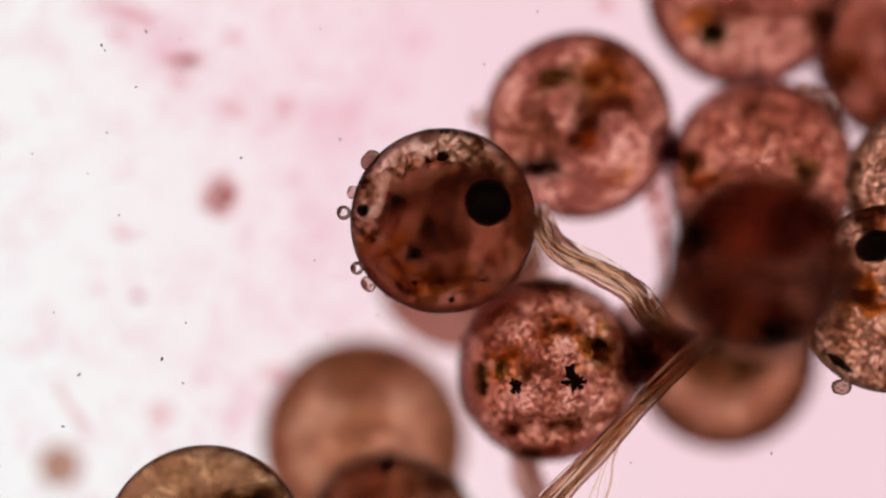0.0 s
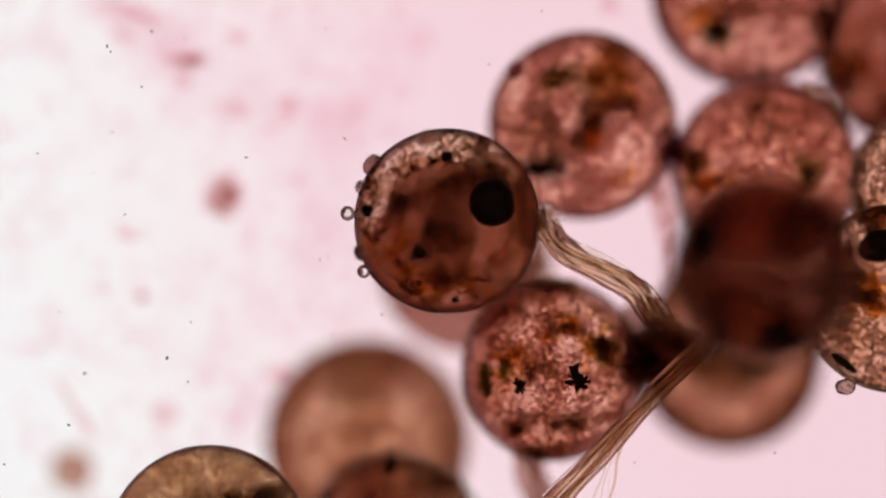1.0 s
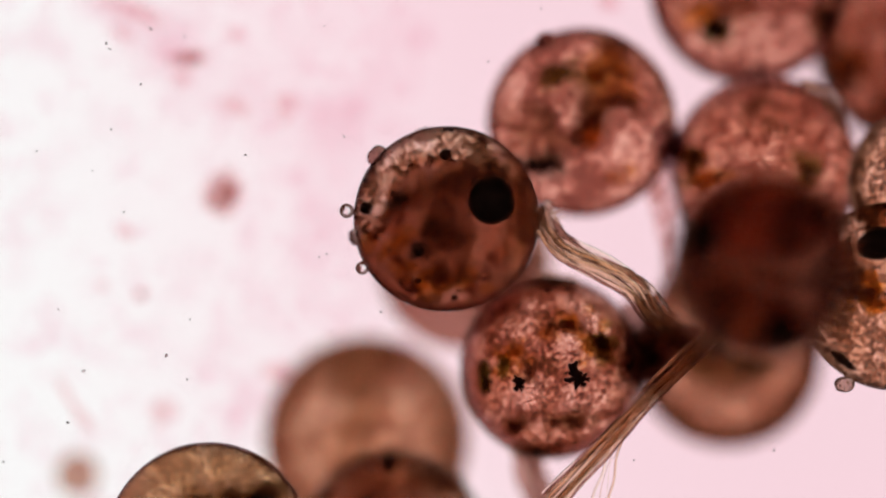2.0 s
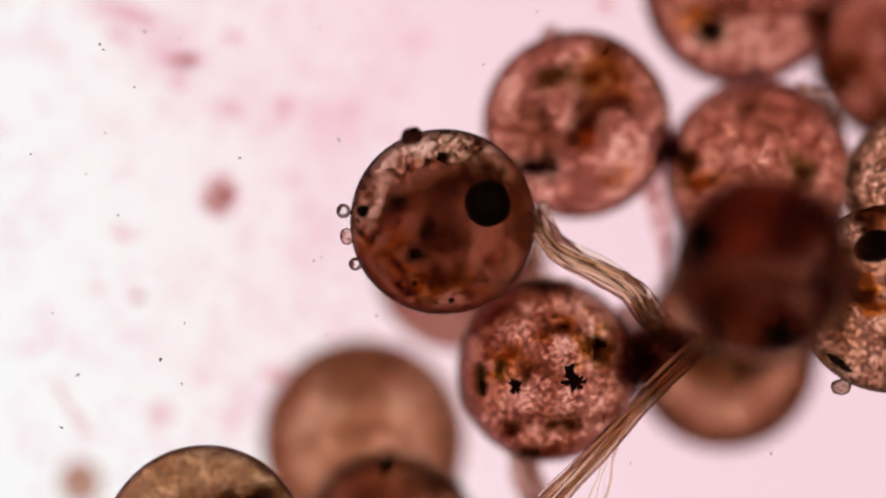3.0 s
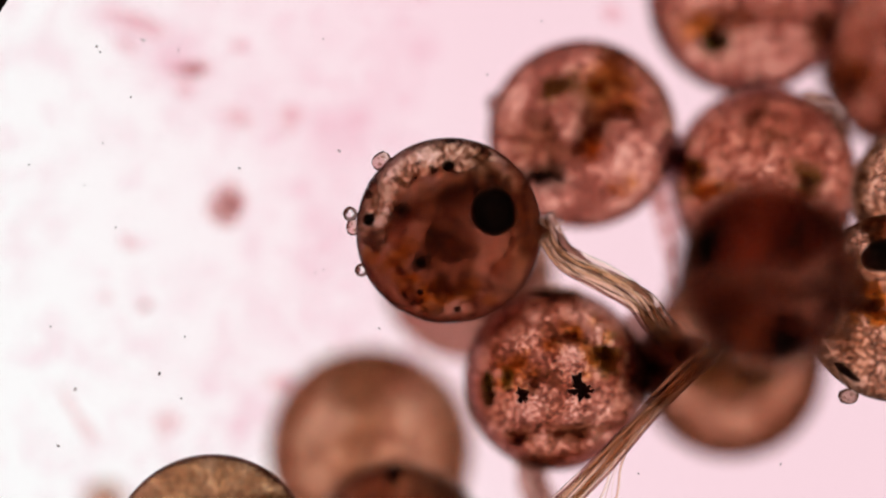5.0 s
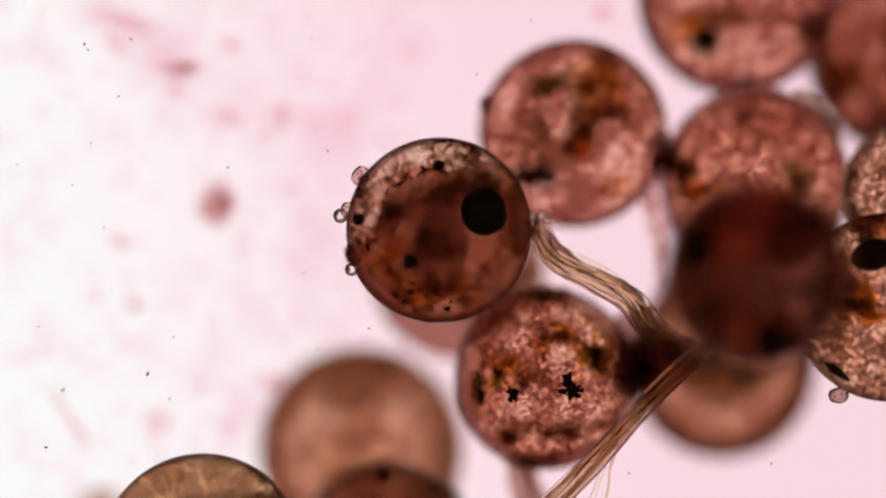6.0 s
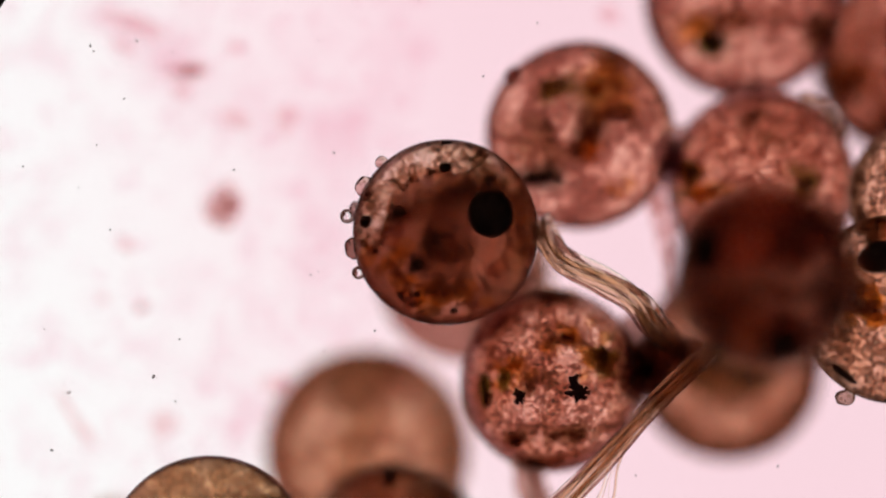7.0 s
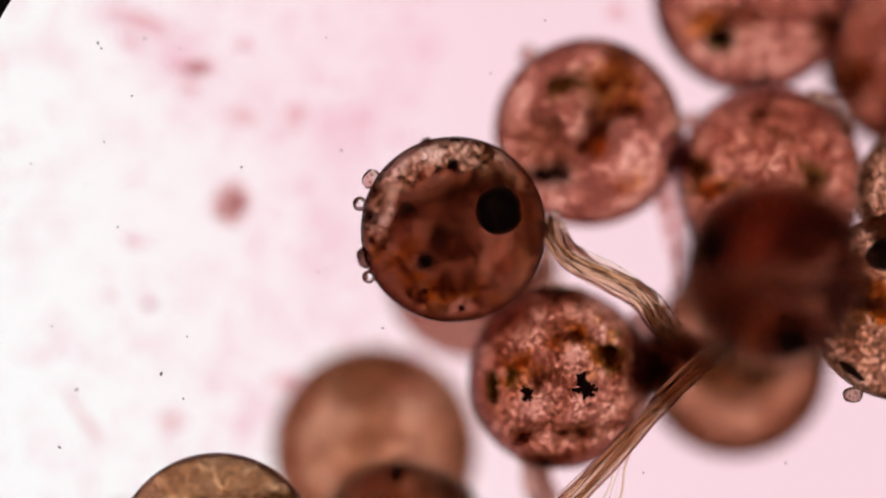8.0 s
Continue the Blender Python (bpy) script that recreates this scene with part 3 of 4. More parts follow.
# the smooth egg on the glass: darker bodies added round two lobes, painting light gathered inside it
rim("low", RIM_BROWN, (0.66, 0.78, 0.89), 25)
cluster("low", "embryo_body", 645, 730, 22, 60, 14, 22, HAZE, 0.0, seed=9)
layer("low", "cell_layer", FLECK_FINE, 0.0, 0.93, surface=0.97, thick=0.03, label="fine brown cells under the shell", seed=26)
inside("low", "embryo", 650, 665, 90, 50, RIM_BROWN, 0.1, 4, 0.2, 0.25, "faint brown band added to set off two lit lobes")
for x, y, sx, sy, n in ((650, 650, 60, 26, 8), (650, 850, 60, 24, 10)):
    cluster("low", "dark_tissue", x, y, sx, sy, n, 22, HAZE, 0.0, seed=n)

# the egg at the rim of the cluster
layer("corner", "cell_layer", FLECK_STAR, 0.0, 0.92, surface=0.6, thick=0.04, label="brown cells under the shell", seed=27)
layer("corner", "cell_layer", FLECK_SOFT, 0.0, 0.90, surface=0.2, thick=0.04, label="brown cells", seed=28)
rim("corner", RIM, (0.84, 0.92), 29)
for x, y, sx, sy, n in ((1500, 130, 18, 14, 14), (1480, 60, 14, 30, 6), (1570, 190, 20, 20, 12)):
    cluster("corner", "dark_tissue", x, y, sx, sy, n, 15, MURK_GREY, 0.0, seed=n)
cluster("corner", "amber_tissue", 1540, 115, 24, 18, 8, 12, AMBER, 0.2, seed=3)

# the brown egg with the curled embryo
layer("tail", "cell_layer", FLECK_FINE, 0.0, 0.93, surface=0.97, thick=0.03, label="fine brown cells under the shell", seed=30)
rim("tail", RIM_BROWN, (0.70, 0.74, 0.78, 0.83, 0.88, 0.93), 31)
layer("tail", "cell_sheet", RIM_BROWN, 0.0, 0.52, label="brown cell sheet inside the curl", seed=32)
layer("tail", "cell_sheet", RIM_BROWN, 0.0, 0.44, height=0.1, label="brown cell sheet inside the curl", seed=33)
cluster("tail", "embryo_body", 1290, 640, 40, 20, 16, 16, OLIVE, 0.0, seed=2, label="olive curled embryo")
cluster("tail", "dark_tissue", 1310, 655, 36, 10, 20, 14, HAZE, 0.0, 8, seed=1)

# the granular egg with the black eye and the slit-like fold
layer("side", "granule_layer", FLECK_SIDE, 0.0, 0.955, surface=0.15, thick=0.05, label="glinting golden granules", seed=33)
rim("side", RIM, (0.95,), 34)
inside("side", "fold", 1505, 634, 26, 7, PIGMENT, 0.1, -38, None, 0.3, "dark slit-like fold")
# No part of the fold: a clear body that stands in for a glint.
inside("side", "fold_lip", 1506, 649, 19, 5, BUBBLE, 0.1, -38, None, 0.2, "clear body added for the white glint beside the fold")
inside("side", "eye", 1566, 436, 38, 28, EYE_BLACK, 0.2, 15, None, 0.04)
inside("side", "oil_drop", 1540, 491, 25, 13, ORANGE, 0.2, 4, 0.1, 0.2, "orange drop of oil")
inside("side", "oil_drop", 1568, 542, 22, 12, ORANGE, 0.2, 8, 0.1, 0.2, "orange drop of oil")
cluster("side", "dark_tissue", 1500, 500, 22, 34, 70, 12, MURK_GREY, 0.0, seed=5)
cluster("side", "amber_tissue", 1550, 520, 30, 16, 18, 11, AMBER, 0.1, seed=1)
cluster("side", "dark_tissue", 1540, 520, 30, 6, 24, 11, MURK, 0.0, seed=2)
layer("back", "granule_layer", FLECK_SIDE, 0.0, 0.95, surface=0.6, thick=0.05, label="glinting golden granules", seed=35)
rim("back", RIM, (0.93,), 36)

# the two eggs at the lower rim of the view
layer("bottom", "cell_layer", FLECK_SOFT, 0.0, 0.95, thick=0.05, label="dark mottled cell sheet", seed=37)
rim("bottom", RIM_BROWN, (0.72, 0.84), 38)
layer("bottom", "granule_layer", FLECK_BROWN, 0.86, 0.97, 10, 60, thick=0.03, label="brown granules with golden glints", seed=39)
inside("bottom", "pigment_spot", 698, 834, 10, 14, PIGMENT, -0.55, 0, None, 0.3, freq=2.5)
cluster("bottom", "dark_tissue", 780, 860, 20, 22, 12, 13, MURK_GREY, 0.1, seed=3)
cluster("bottom", "dark_tissue", 640, 890, 34, 18, 8, 13, MURK_GREY, 0.1, seed=2)
layer("edge", "granule_layer", FLECK_BROWN, 0.0, 0.96, surface=0.1, thick=0.05, label="brown granules with golden glints", seed=41)
rim("edge", RIM, (0.93,), 43)
cluster("edge", "embryo_body", 440, 888, 46, 13, 60, 15, MURK_GREY, 0.0, 6, seed=1)
for n, (key, count, size, low, high, start, stop, surface) in enumerate((
        ("eyed", 160, 2.6, 0.64, 0.95, 62, 198, 0.05), ("starred", 160, 2.6, 0.0, 0.93, 0, 360, 0.85), ("side", 260, 2.6, 0.2, 0.95, 60, 300, 0.15))):
    granules(key, count, size, low, high, start, stop, surface, n)

# ---- filaments ----
def bundle(points, width, count, label, radius=0.016, seed=1, spread_end=1.0, material=None, brown=0.3, sheath=0.0):
    """A bundle of sticky threads; points: columns, rows and heights; sheath: half width (mm) of the skin round them."""
    rnd = random.Random(seed)
    base = curve([spot(*p) for p in points])
    top = new("filament_bundle")
    top.location = base[0] * MM
    tagged(top, label, "filament", "egg filaments")
    if sheath:
        skin, edges = [], ([], [])
        for j, p in enumerate(base):
            d = (base[min(j + 1, len(base) - 1)] - base[max(j - 1, 0)]).normalized()
            side = Vector((-d.y, d.x, 0)).normalized()
            w = sheath * (1 + (spread_end - 1) * j / (len(base) - 1)) * (1 + 0.18 * noise.noise(p * 5))
            skin.append((p - base[0], side, w))
            for line, s in zip(edges, (1, -1)):
                line.append(p - base[0] + side * (s * w))
        bm = bmesh.new()
        rings = [[bm.verts.new(p + side * (w * math.cos(q)) + Vector((0, 0, 0.45 * w * math.sin(q)))) for q in (math.pi * k / 6 for k in range(12))] for p, side, w in skin]
        for u, v in zip(rings, rings[1:]):
            for k in range(12):
                bm.faces.new((u[k], u[(k + 1) % 12], v[(k + 1) % 12], v[k]))
        bm.faces.new(rings[0][::-1]), bm.faces.new(rings[-1])
        part("sheath", bm, SHEATH, top, "tan skin round the threads")
        for line in edges:
            part("sheath_edge", tube(bmesh.new(), line, 0.009, 7), FIBRE_EDGE, top, "purplish edge of the skin")
    for i in range(count):
        off = (i / (count - 1) - 0.5) * width
        lift = rnd.uniform(-0.5, 0.5) * width
        ph, wob, off = rnd.uniform(0, 6.3), rnd.uniform(0.04, 0.20) * width, off + rnd.uniform(-0.12, 0.12) * width
        line = []
        for j, p in enumerate(base):
            d = (base[min(j + 1, len(base) - 1)] - base[max(j - 1, 0)]).normalized()
            side = Vector((-d.y, d.x, 0)).normalized()
            k = j / (len(base) - 1)
            s = 1 + (spread_end - 1) * k
            line.append(p - base[0] + side * (off * s + wob * math.sin(ph + 9 * k)) + Vector((0, 0, lift + wob * math.cos(ph + 7 * k))))
        part("thread", tube(bmesh.new(), line, radius * rnd.choice((0.35, 0.5, 0.8, 1.1, 1.5))), material or (FIBRE_BROWN if rnd.random() < brown else FIBRE), top)
    return top


bundle([(955, 372, 2.3), (1000, 436, 2.15), (1075, 478, 2.1), (1130, 512, 2.1), (1160, 552, 1.95), (1200, 592, 1.5), (1240, 620, 1.2)], 0.12, 13,
       "bundle of clear golden threads between the eggs", seed=2, brown=0.15, sheath=0.068)
bundle([(1300, 566, 2.98), (1250, 615, 2.35), (1180, 682, 2.1), (1120, 745, 2.1), (1065, 805, 2.1), (985, 890, 2.1)], 0.065, 17,
       "frayed bundle of brown and golden threads", seed=4, spread_end=1.7, brown=0.2, sheath=0.040)
bundle([(938, 790, 1.4), (952, 850, 1.3), (966, 905, 1.2)], 0.10, 4,
       "blurred stub of threads under an egg", radius=0.03, seed=7, material=MEMBRANE)
bundle([(1425, 150, 1.5), (1452, 160, 1.6), (1472, 174, 1.6), (1488, 200, 1.5), (1496, 225, 1.4)], 0.06, 8,
       "short pale threads between two eggs", radius=0.014, seed=8, sheath=0.035)
bundle([(964, 398, 2.15), (984, 389, 2.1), (1004, 377, 2.1)], 0.06, 4,
       "fine stray hairs beside the egg", radius=0.005, seed=9)
bundle([(1112, 760, 2.1), (1090, 812, 2.1), (1079, 858, 2.1), (1070, 895, 2.1)], 0.05, 4,
       "frayed thin threads split from the bundle", radius=0.006, seed=11, spread_end=2.0)


def knot(x, y, z, parts, label, seed, material=None):
    """A tangle where threads run together."""
    rnd = random.Random(seed)
    c = spot(x, y, z)
    top = new("filament_knot")
    top.location = c * MM
    tagged(top, label, "filament", "egg filaments")
    for px, py, rx, ry, turn in parts:
        p = spot(px, py, z + rnd.uniform(-0.1, 0.1)) - c
        part("lump", turned(blob((span(rx, z), span(ry, z), span(min(rx, ry), z)), 0.35, 2.2, 4, seed + px * 0.1), 0, 0, turn), material or KNOT, top, "", p)
    return top


knot(1185, 585, 1.40, [(1118, 622, 22, 44, -8), (1136, 596, 34, 58, 25), (1150, 648, 44, 30, 30), (1126, 640, 34, 44, 0), (1180, 640, 40, 30, 30), (1165, 612, 40, 40, 0), (1195, 585, 38, 26, -30), (1232, 598, 36, 26, 20), (1160, 550, 14, 30, 40)], "dark tangled knot of threads between the eggs", 3)

knot(1190, 262, 1.5, [(1188, 248, 27, 32, 10), (1192, 278, 22, 26, -10), (1200, 258, 18, 22, 20)], "dark blurred clot wedged between two eggs", 5, PURPLE)

knot(905, 500, 0.9, [(880, 520, 44, 26, 30), (915, 490, 40, 26, 40), (945, 462, 26, 18, 40)], "rosy blurred shreds of membrane between two eggs", 9, MEMBRANE)

knot(1172, 340, 1.35, [(1164, 318, 16, 24, 10), (1174, 332, 23, 30, 14), (1182, 366, 24, 36, 10), (1190, 405, 20, 40, 8), (1197, 448, 15, 38, 4), (1190, 300, 14, 22, 0)], "pale lilac cloudy membrane between two eggs", 11, LILAC)
# Clear lumps shaped to draw the membrane's white highlights.
knot(1168, 340, 1.6, [(1176, 338, 5, 16, 20), (1170, 352, 4, 13, 24), (1162, 330, 4, 10, 10)], "clear lumps added for white highlights on the cloudy membrane", 12, VESICLE)

# ---- debris adrift under the plane of focus ----
DEBRIS = [(340, 104, 33, 11, 3, 0), (270, 45, 110, 44, -38, 2), (380, 140, 110, 40, -20, 2), (560, 215, 110, 44, 0, 2), (262, 40, 60, 22, -38, 2), (402, 344, 30, 38, -10, 0), (232, 412, 16, 10, -30, 1), (256, 522, 8, 7, 0, 0), (190, 507, 9, 8, 0, 1), (298, 730, 24, 20, 30, 1),
          (112, 570, 22, 16, 0, 2), (128, 700, 7, 34, 30, 1), (158, 745, 24, 9, -50, 1), (62, 750, 22, 20, 0, 2), (425, 62, 11, 9, 0, 1), (515, 185, 20, 16, 20, 1),
          (510, 214, 9, 7, 0, 1), (425, 190, 24, 14, -20, 1), (605, 197, 40, 24, 0, 2), (222, 222, 24, 22, 0, 2), (225, 60, 20, 8, -30, 1), (1085, 5, 18, 14, 0, 1),
          (290, 50, 90, 30, -25, 2), (600, 190, 60, 24, 15, 2), (600, 300, 60, 90, 0, 2), (400, 610, 34, 16, 40, 2), (470, 560, 30, 20, 10, 2), (335, 640, 22, 18, 0, 2), (440, 690, 20, 34, 0, 2), (75, 350, 22, 12, 0, 2),
          (40, 225, 14, 14, 0, 2), (330, 140, 14, 10, 0, 1), (245, 20, 50, 14, -20, 1), (690, 160, 60, 30, 20, 2), (560, 440, 50, 60, 0, 2), (350, 470, 40, 20, 20, 2),
          (500, 660, 26, 18, 0, 1), (490, 720, 14, 24, 0, 2)]
for x, y, a, b, turn, pale in DEBRIS:
    z = 1.15 if pale < 2 else 0.8
    bm = turned(blob((span(a * 1.1, z), span(b * 1.1, z), 0.05), 0.85, 1.7, 3, x * 0.11), 0, 0, turn)
    ob = part("debris_flake", bm, (DEBRIS_PINK, DEBRIS_PINK, DEBRIS_FAINT)[pale], at=spot(x, y, z))
    if pale < 2:
        for n, k in enumerate((0.85, 0.60, 0.42) if pale == 0 else (0.60,)):
            bm = turned(blob((span(a * k, z), span(b * k, z), 0.05), 0.8, 1.9, 3, x * 0.11 + n), 0, 0, turn)
            part("core", bm, DEBRIS_CORE if pale == 0 else DEBRIS_PINK, ob, "denser core of the flake", (0.02 * n, 0, 0.01 * n))
    tagged(ob, ("brown blurred flake of debris adrift in the water", "pink blurred flake of debris adrift in the water", "faint rosy film of debris adrift in the water")[pale], "debris", "flakes of debris")


def sediment(count, seed):
    """A thin scatter of pale grains in the water."""
    rnd = random.Random(seed)
    verts, faces = [], []
    for _ in range(count):
        x, y, z = rnd.uniform(-60, 760), rnd.uniform(-60, 960), rnd.uniform(0.7, 1.5)
        g = span(rnd.choice((5, 7, 9, 12, 16, 22)), z)
        m = Matrix.Translation(spot(x, y, z)) @ pose(0, 0, 0, 0, 0, rnd.uniform(0, 360)) @ Matrix.Diagonal((g * rnd.uniform(1.0, 2.4), g, 0.03, 1))
        k = rnd.uniform(0, 50)
        faces += [[i + len(verts) for i in f] for f in BEAD_FACES]
        verts += [m @ (v * (1 + 0.5 * noise.noise(v * 1.5 + Vector((k, 0, 0))))) for v in BEAD_CO]
    me = bpy.data.meshes.new("sediment")
    me.from_pydata([v * MM for v in verts], [], faces)
    for p in me.polygons:
        p.use_smooth = True
    me.materials.append(DEBRIS_FAINT)
    return tagged(new("sediment", me), "thin scatter of pale rosy grains adrift in the water", "sediment", kind="stuff")


sediment(520, 5)

# ---- specks adrift in the water ----
SPECKS = [(443, 275, 3.5, -22, 3), (258, 150, 3, -31, 2), (197, 78, 4, -30, -20), (203, 88, 3, -30, -20), (74, 268, 2.5, -26, 4), (573, 456, 2.5, -16, 8), (587, 450, 2, -16, 8), (583, 47, 2, -12, 2),
          (872, 110, 2.5, -10, 2), (966, 16, 2.5, -8, 2), (206, 230, 2.5, -28, 4), (129, 748, 4, -30, 26), (157, 657, 5, -28, 15), (303, 630, 5, -24, 14), (340, 672, 3, -22, 16),
          (683, 553, 3, -12, 10), (595, 587, 2.5, -14, 12), (1378, 798, 3, 6, 4), (1130, 815, 2.5, 2, 4), (112, 548, 2.5, -26, 12), (228, 376, 3, -26, 8), (335, 65, 2.5, -22, 4),
          (618, 242, 4, -20, 6), (15, 818, 3, -26, 20), (172, 303, 2, -26, 6), (345, 566, 2.5, -20, 12), (275, 52, 4.5, -26, -2)]
ADRIFT = []
for i, (x, y, size, dx, dy) in enumerate(SPECKS):
    z = FOCUS_Z + (i % 3 - 1) * 0.06
    q = span(size * 0.6, z)
    glassy = i in (12, 22, 26)
    ob = part("suspended_speck", turned(blob((q * 1.3, q * 0.8, q * 0.7), 0.4, 2.0, 2, i * 1.3), 0, 0, 47 * i), BUBBLE if glassy else SPECK, at=spot(x, y, z))
    tagged(ob, "clear glinting speck adrift in the water" if glassy else "tiny dark speck adrift in the water", "speck", "specks adrift")
    ADRIFT.append((ob, x, y, z, dx, dy))


# ---- small swimmers on the eggs ----
def swimmer(rx, ry, material, label, inner=True):
    """A single-celled animal: clear body with a fold round its mouth and food balls inside."""
    z = FOCUS_Z
    top = new("ciliate")
    tagged(top, label, "ciliate", "ciliates on the eggs")
    bm = blob((span(rx, z), span(ry, z), span(min(rx, ry) * 0.9, z)), 0.10, 1.6, 4, rx)
    part("cell_body", bm, material, top)
    if inner:
        for k, (u, v, s) in enumerate(((0.3, 0.2, 0.24), (-0.35, -0.15, 0.2), (0.0, -0.4, 0.15))):
            part("food_ball", blob(span(min(rx, ry) * s, z), 0.1, 2, 2, k), MURK, top, "", (span(rx * u, z), span(ry * v, z), 0))
    return top


def bubble(r, label):
    ob = part("bubble", blob(span(r, FOCUS_Z), 0.04, 1.2, 4, r), BUBBLE)
    return tagged(ob, label, "bubble", "bubbles on the eggs")


# for each: the egg it keeps to, and rows of seconds, bearing in degrees and distance from the egg's middle in radii
TRACKS = [
    (bubble(13, "bright clear bubble stuck to the egg"), "eyed", [(0, 175, 1.07), (1.5, 175.5, 1.07), (3.0, 174, 1.07), (3.5, 172.5, 1.10), (4.5, 170, 1.09), (6.0, 172, 1.08), (7.0, 171, 1.08), (8, 165, 1.05)]),
    (bubble(12, "small clear bubble stuck to the egg"), "eyed", [(0, 208.5, 1.05), (1.5, 211.5, 1.04), (3.0, 206, 1.04), (3.5, 205, 1.03), (4.5, 204, 1.04), (6.5, 204, 1.04), (8, 209, 1.05)]),
    (swimmer(20, 15, CILIATE_DARK, "clear rosy ciliate gliding over the egg"), "eyed",
     [(0, 140, 1.02), (0.3, 130, 0.99), (0.5, 118, 0.97), (0.7, 113, 0.97), (0.8, 128, 0.97), (0.9, 140, 1.0), (1.0, 143, 1.0), (1.1, 154, 1.0), (1.3, 152, 1.0), (1.5, 147, 1.0), (1.7, 145, 1.02),
      (2.3, 126, 0.97), (2.8, 112, 0.97), (3.0, 110, 0.97), (3.1, 136, 0.99), (3.2, 140, 1.02), (3.3, 138, 1.05), (3.5, 129.5, 1.07), (3.8, 122, 1.04), (3.9, 138, 1.06), (4.1, 144, 1.05), (4.3, 153, 1.02), (4.5, 160, 0.98),
      (4.7, 175, 0.80), (5.2, 190, 0.80), (5.8, 206, 0.90), (6.0, 196, 0.96), (6.3, 190, 1.03), (6.5, 188.5, 1.06), (6.8, 191, 1.05), (7.0, 190, 1.02), (7.4, 193, 0.94), (7.7, 198, 0.93), (8, 198, 1.0)]),
    (swimmer(18, 14, CILIATE, "round clear ciliate feeding on the egg's skin"), "eyed",
     [(0, 100, 0.9), (1.5, 104, 0.9), (2.8, 108, 0.92), (3.6, 114, 0.98), (3.9, 118, 1.0), (4.1, 126, 1.02), (4.5, 131, 1.06), (4.7, 132, 1.06), (5.8, 144, 1.04), (6.5, 149, 1.03), (7.0, 151, 1.02), (7.5, 148, 1.05), (8, 149, 1.05)]),
    (swimmer(15, 12, CILIATE, "rosy ciliate at the egg's rim"), "eyed",
     [(0, 220, 1.05), (0.4, 219, 1.04), (0.6, 210, 1.03), (0.7, 199, 1.0), (1.0, 200, 0.98), (1.3, 195, 0.93), (1.7, 192, 0.95), (2.8, 191, 1.05), (3.2, 187, 1.03), (3.6, 189, 0.98), (4.1, 190, 1.0), (4.3, 187, 1.06), (4.5, 181.7, 1.1), (4.7, 180, 1.08),
      (5.3, 175, 1.02), (6.0, 168, 1.02), (6.5, 165, 1.02), (7.0, 166, 1.0), (8, 172, 0.9)]),
    (swimmer(12, 10, CILIATE, "small clear ciliate creeping round the egg"), "eyed",
     [(0, 162, 1.02), (0.5, 163, 1.01), (0.9, 160, 1.0), (1.5, 150, 0.94), (3.0, 150, 0.90), (4.5, 150, 0.92), (5.8, 147, 0.96), (6.7, 140, 1.0), (7.0, 133, 1.03), (7.3, 127, 1.03), (7.5, 122, 1.03), (7.7, 118, 1.0), (8, 108, 0.96)]),
    (swimmer(19, 15, CILIATE, "blurred rosy ciliate on the amber egg"), "amber",
     [(0, 176, 1.07), (0.3, 172, 1.02), (0.6, 160, 0.95), (1.5, 125, 0.93), (2.3, 110, 0.96), (2.8, 104, 1.03), (3.0, 107, 1.01), (3.5, 139, 1.06), (4.0, 160, 1.01), (4.5, 160, 1.02), (5.2, 162, 1.01), (5.8, 164, 1.0), (6.2, 158, 0.95), (7.0, 140, 0.96), (7.5, 134, 1.02), (7.8, 129, 1.05), (8, 128, 1.06)]),
    (swimmer(18, 20, CILIATE, "pale blurred ciliate between two eggs"), "rosy",
     [(0, 168, 0.98), (5.0, 167, 0.99), (6.5, 163, 1.04), (7.0, 151, 1.03), (7.5, 146, 1.06), (8, 144, 1.05)]),
]
stuck = swimmer(18, 14, CILIATE_BROWN, "brownish ciliate resting under the egg")
stuck.location = spot(1503, 681, FOCUS_Z) * MM
ball = part("round_cell", blob(span(38, 0.6), 0.06, 1.5, 4, 2.0), stain("round_cell", (0.80, 0.64, 0.57), 5.0, 0.1))
tagged(ball, "blurred round brown cell rolling over the glass", "cell")
BALL = [(0, 118.5, 821), (1.0, 134, 829), (1.5, 140, 835), (3.5, 163, 854), (4.5, 180, 863), (6.0, 195, 885), (8, 215, 915)]


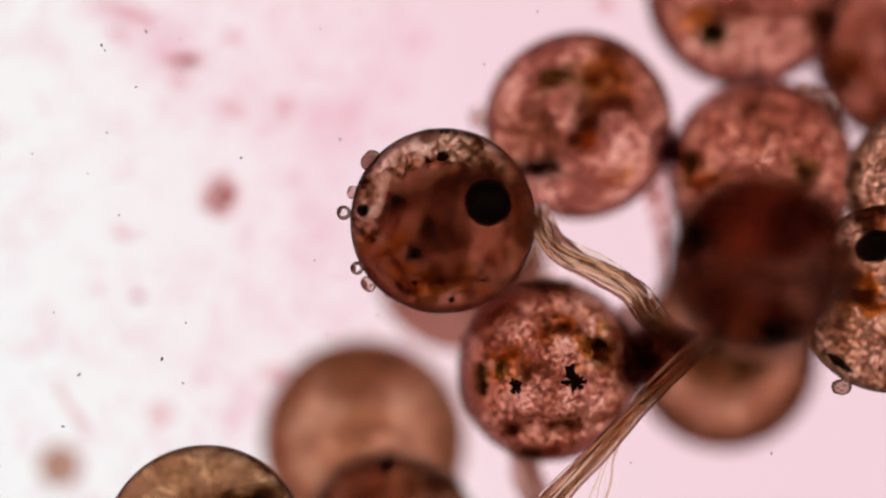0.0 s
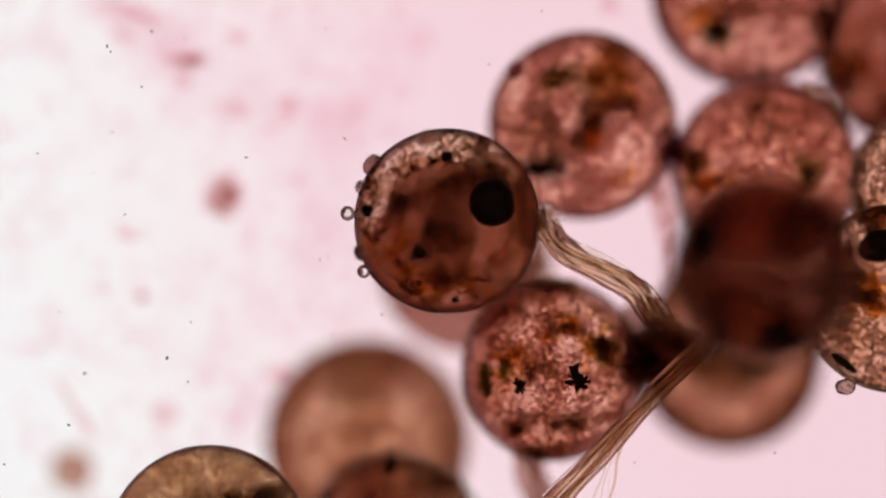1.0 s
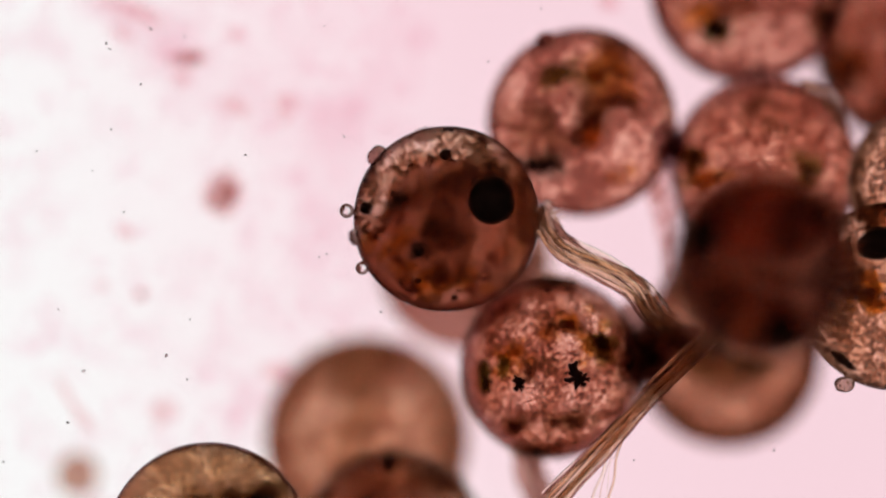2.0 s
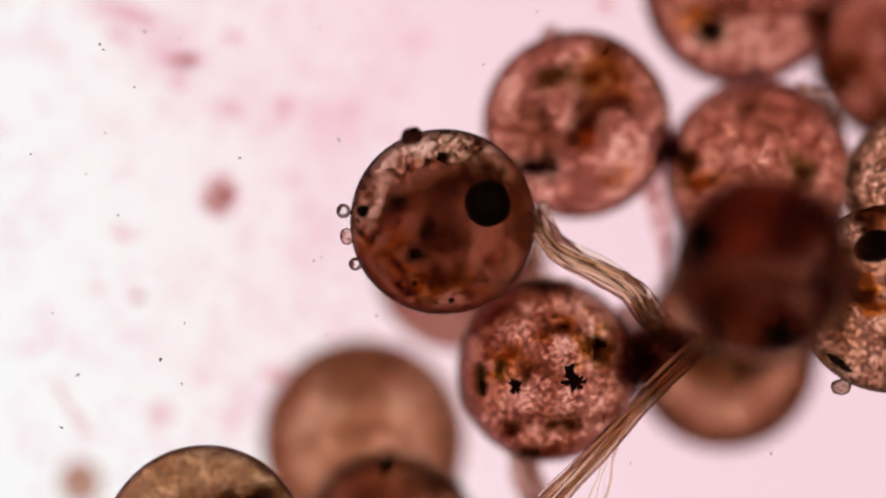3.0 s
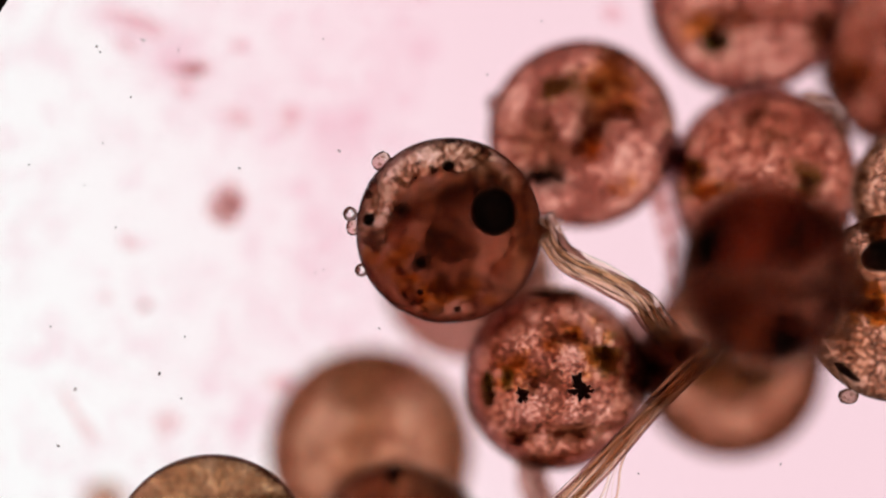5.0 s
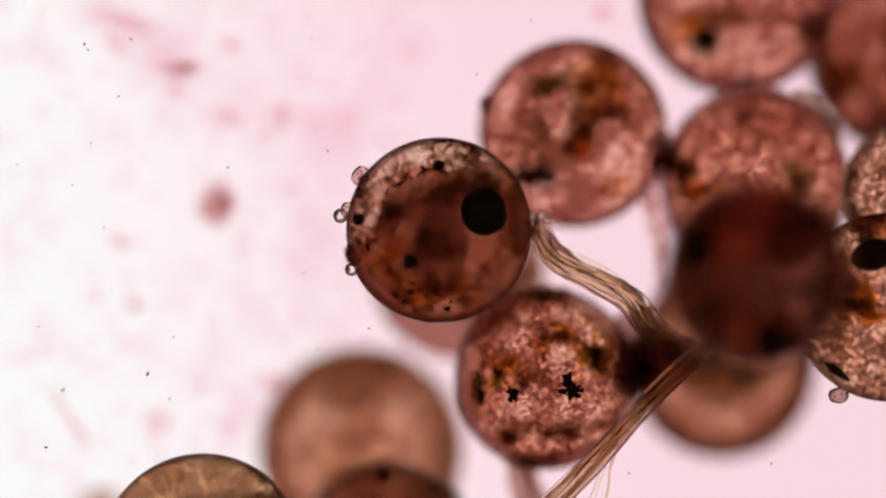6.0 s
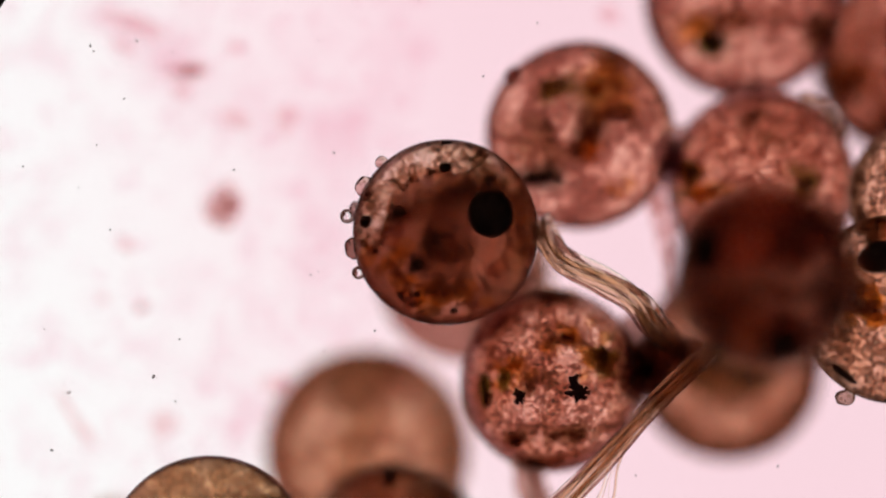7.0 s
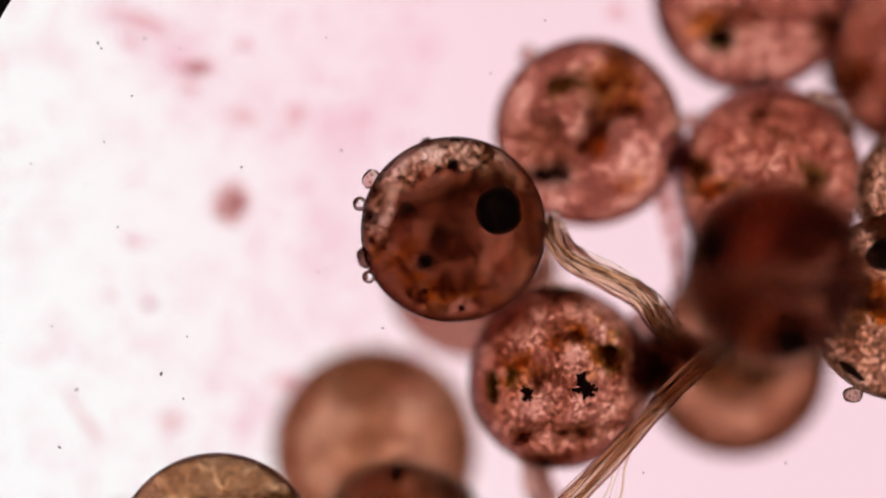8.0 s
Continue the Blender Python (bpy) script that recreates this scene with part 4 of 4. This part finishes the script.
# ---- what moves ----
def motions():
    for ob, key, rows in TRACKS:
        top, c, r = EGGS[key]
        path = []
        for t, bearing, far in rows:
            a = radians(bearing)
            path.append((t, pose((c.x + math.cos(a) * far * r) * MM, (c.y + math.sin(a) * far * r) * MM, (c.z + r * math.sqrt(max(0.0, 1.03 - far * far))) * MM, 0, 0, bearing + 90 - 360 * (bearing > 180))))
        walk(ob, path)
    for ob, x, y, z, dx, dy in ADRIFT:
        rows = []
        for t, k in ((0.0, 0.12), (1.5, 0.0), (3.5, 0.33), (4.5, 0.68), (6.5, 0.98), (8.0, 1.0)):
            rows.append((t, Matrix.Translation(spot(x + dx * k, y + dy * k, z) * MM)))
        walk(ob, rows)
    walk(ball, [(t, Matrix.Translation(spot(x, y, 0.62) * MM) @ pose(0, 0, 0, 0, 0, -6 * t)) for t, x, y in BALL])
    for key, sway in SWAY.items():
        top, c, r = EGGS[key]
        walk(top, [(t, Matrix.Translation((c + Vector((span(dx, c.z), -span(dy, c.z), 0))) * MM)) for t, dx, dy in sway])


SWAY = {
    "upper": [(0, -1.5, 2), (1.5, 0, 0), (3.0, -5.5, -1.5), (4.5, -9, -1), (6.0, -10.5, 0), (7.0, -10, 1), (8, -8.5, -2)],
    "rosy": [(0, -0.5, 0), (1.5, 0, 0), (3.0, -4.5, 0), (4.5, -7, -2), (6.0, -7, 0), (7.0, -7, 0), (8, -5.5, -1.5)],
    "amber": [(0, -0.5, 0.5), (1.5, 0, 0), (3.0, -2.5, -1.5), (4.5, -5.5, -0.5), (6.0, -5, 0), (8, -3, -1)],
    "dark": [(0, -1.5, -5), (0.5, 2, -0.5), (1.0, 0.5, 5), (1.5, 0, 0), (3.0, 6.5, 2), (4.5, 2.5, -3.5), (6.0, 1.5, -3), (7.0, 5, -2.5), (8, 4, -4)],
    "eyed": [(0, -0.2, -1), (1.5, 0, 0), (3.0, 0.5, 0.5), (4.5, -1.8, -0.5), (6.0, -2.2, 0.5), (8, -1.8, 0.3)],
}
motions()
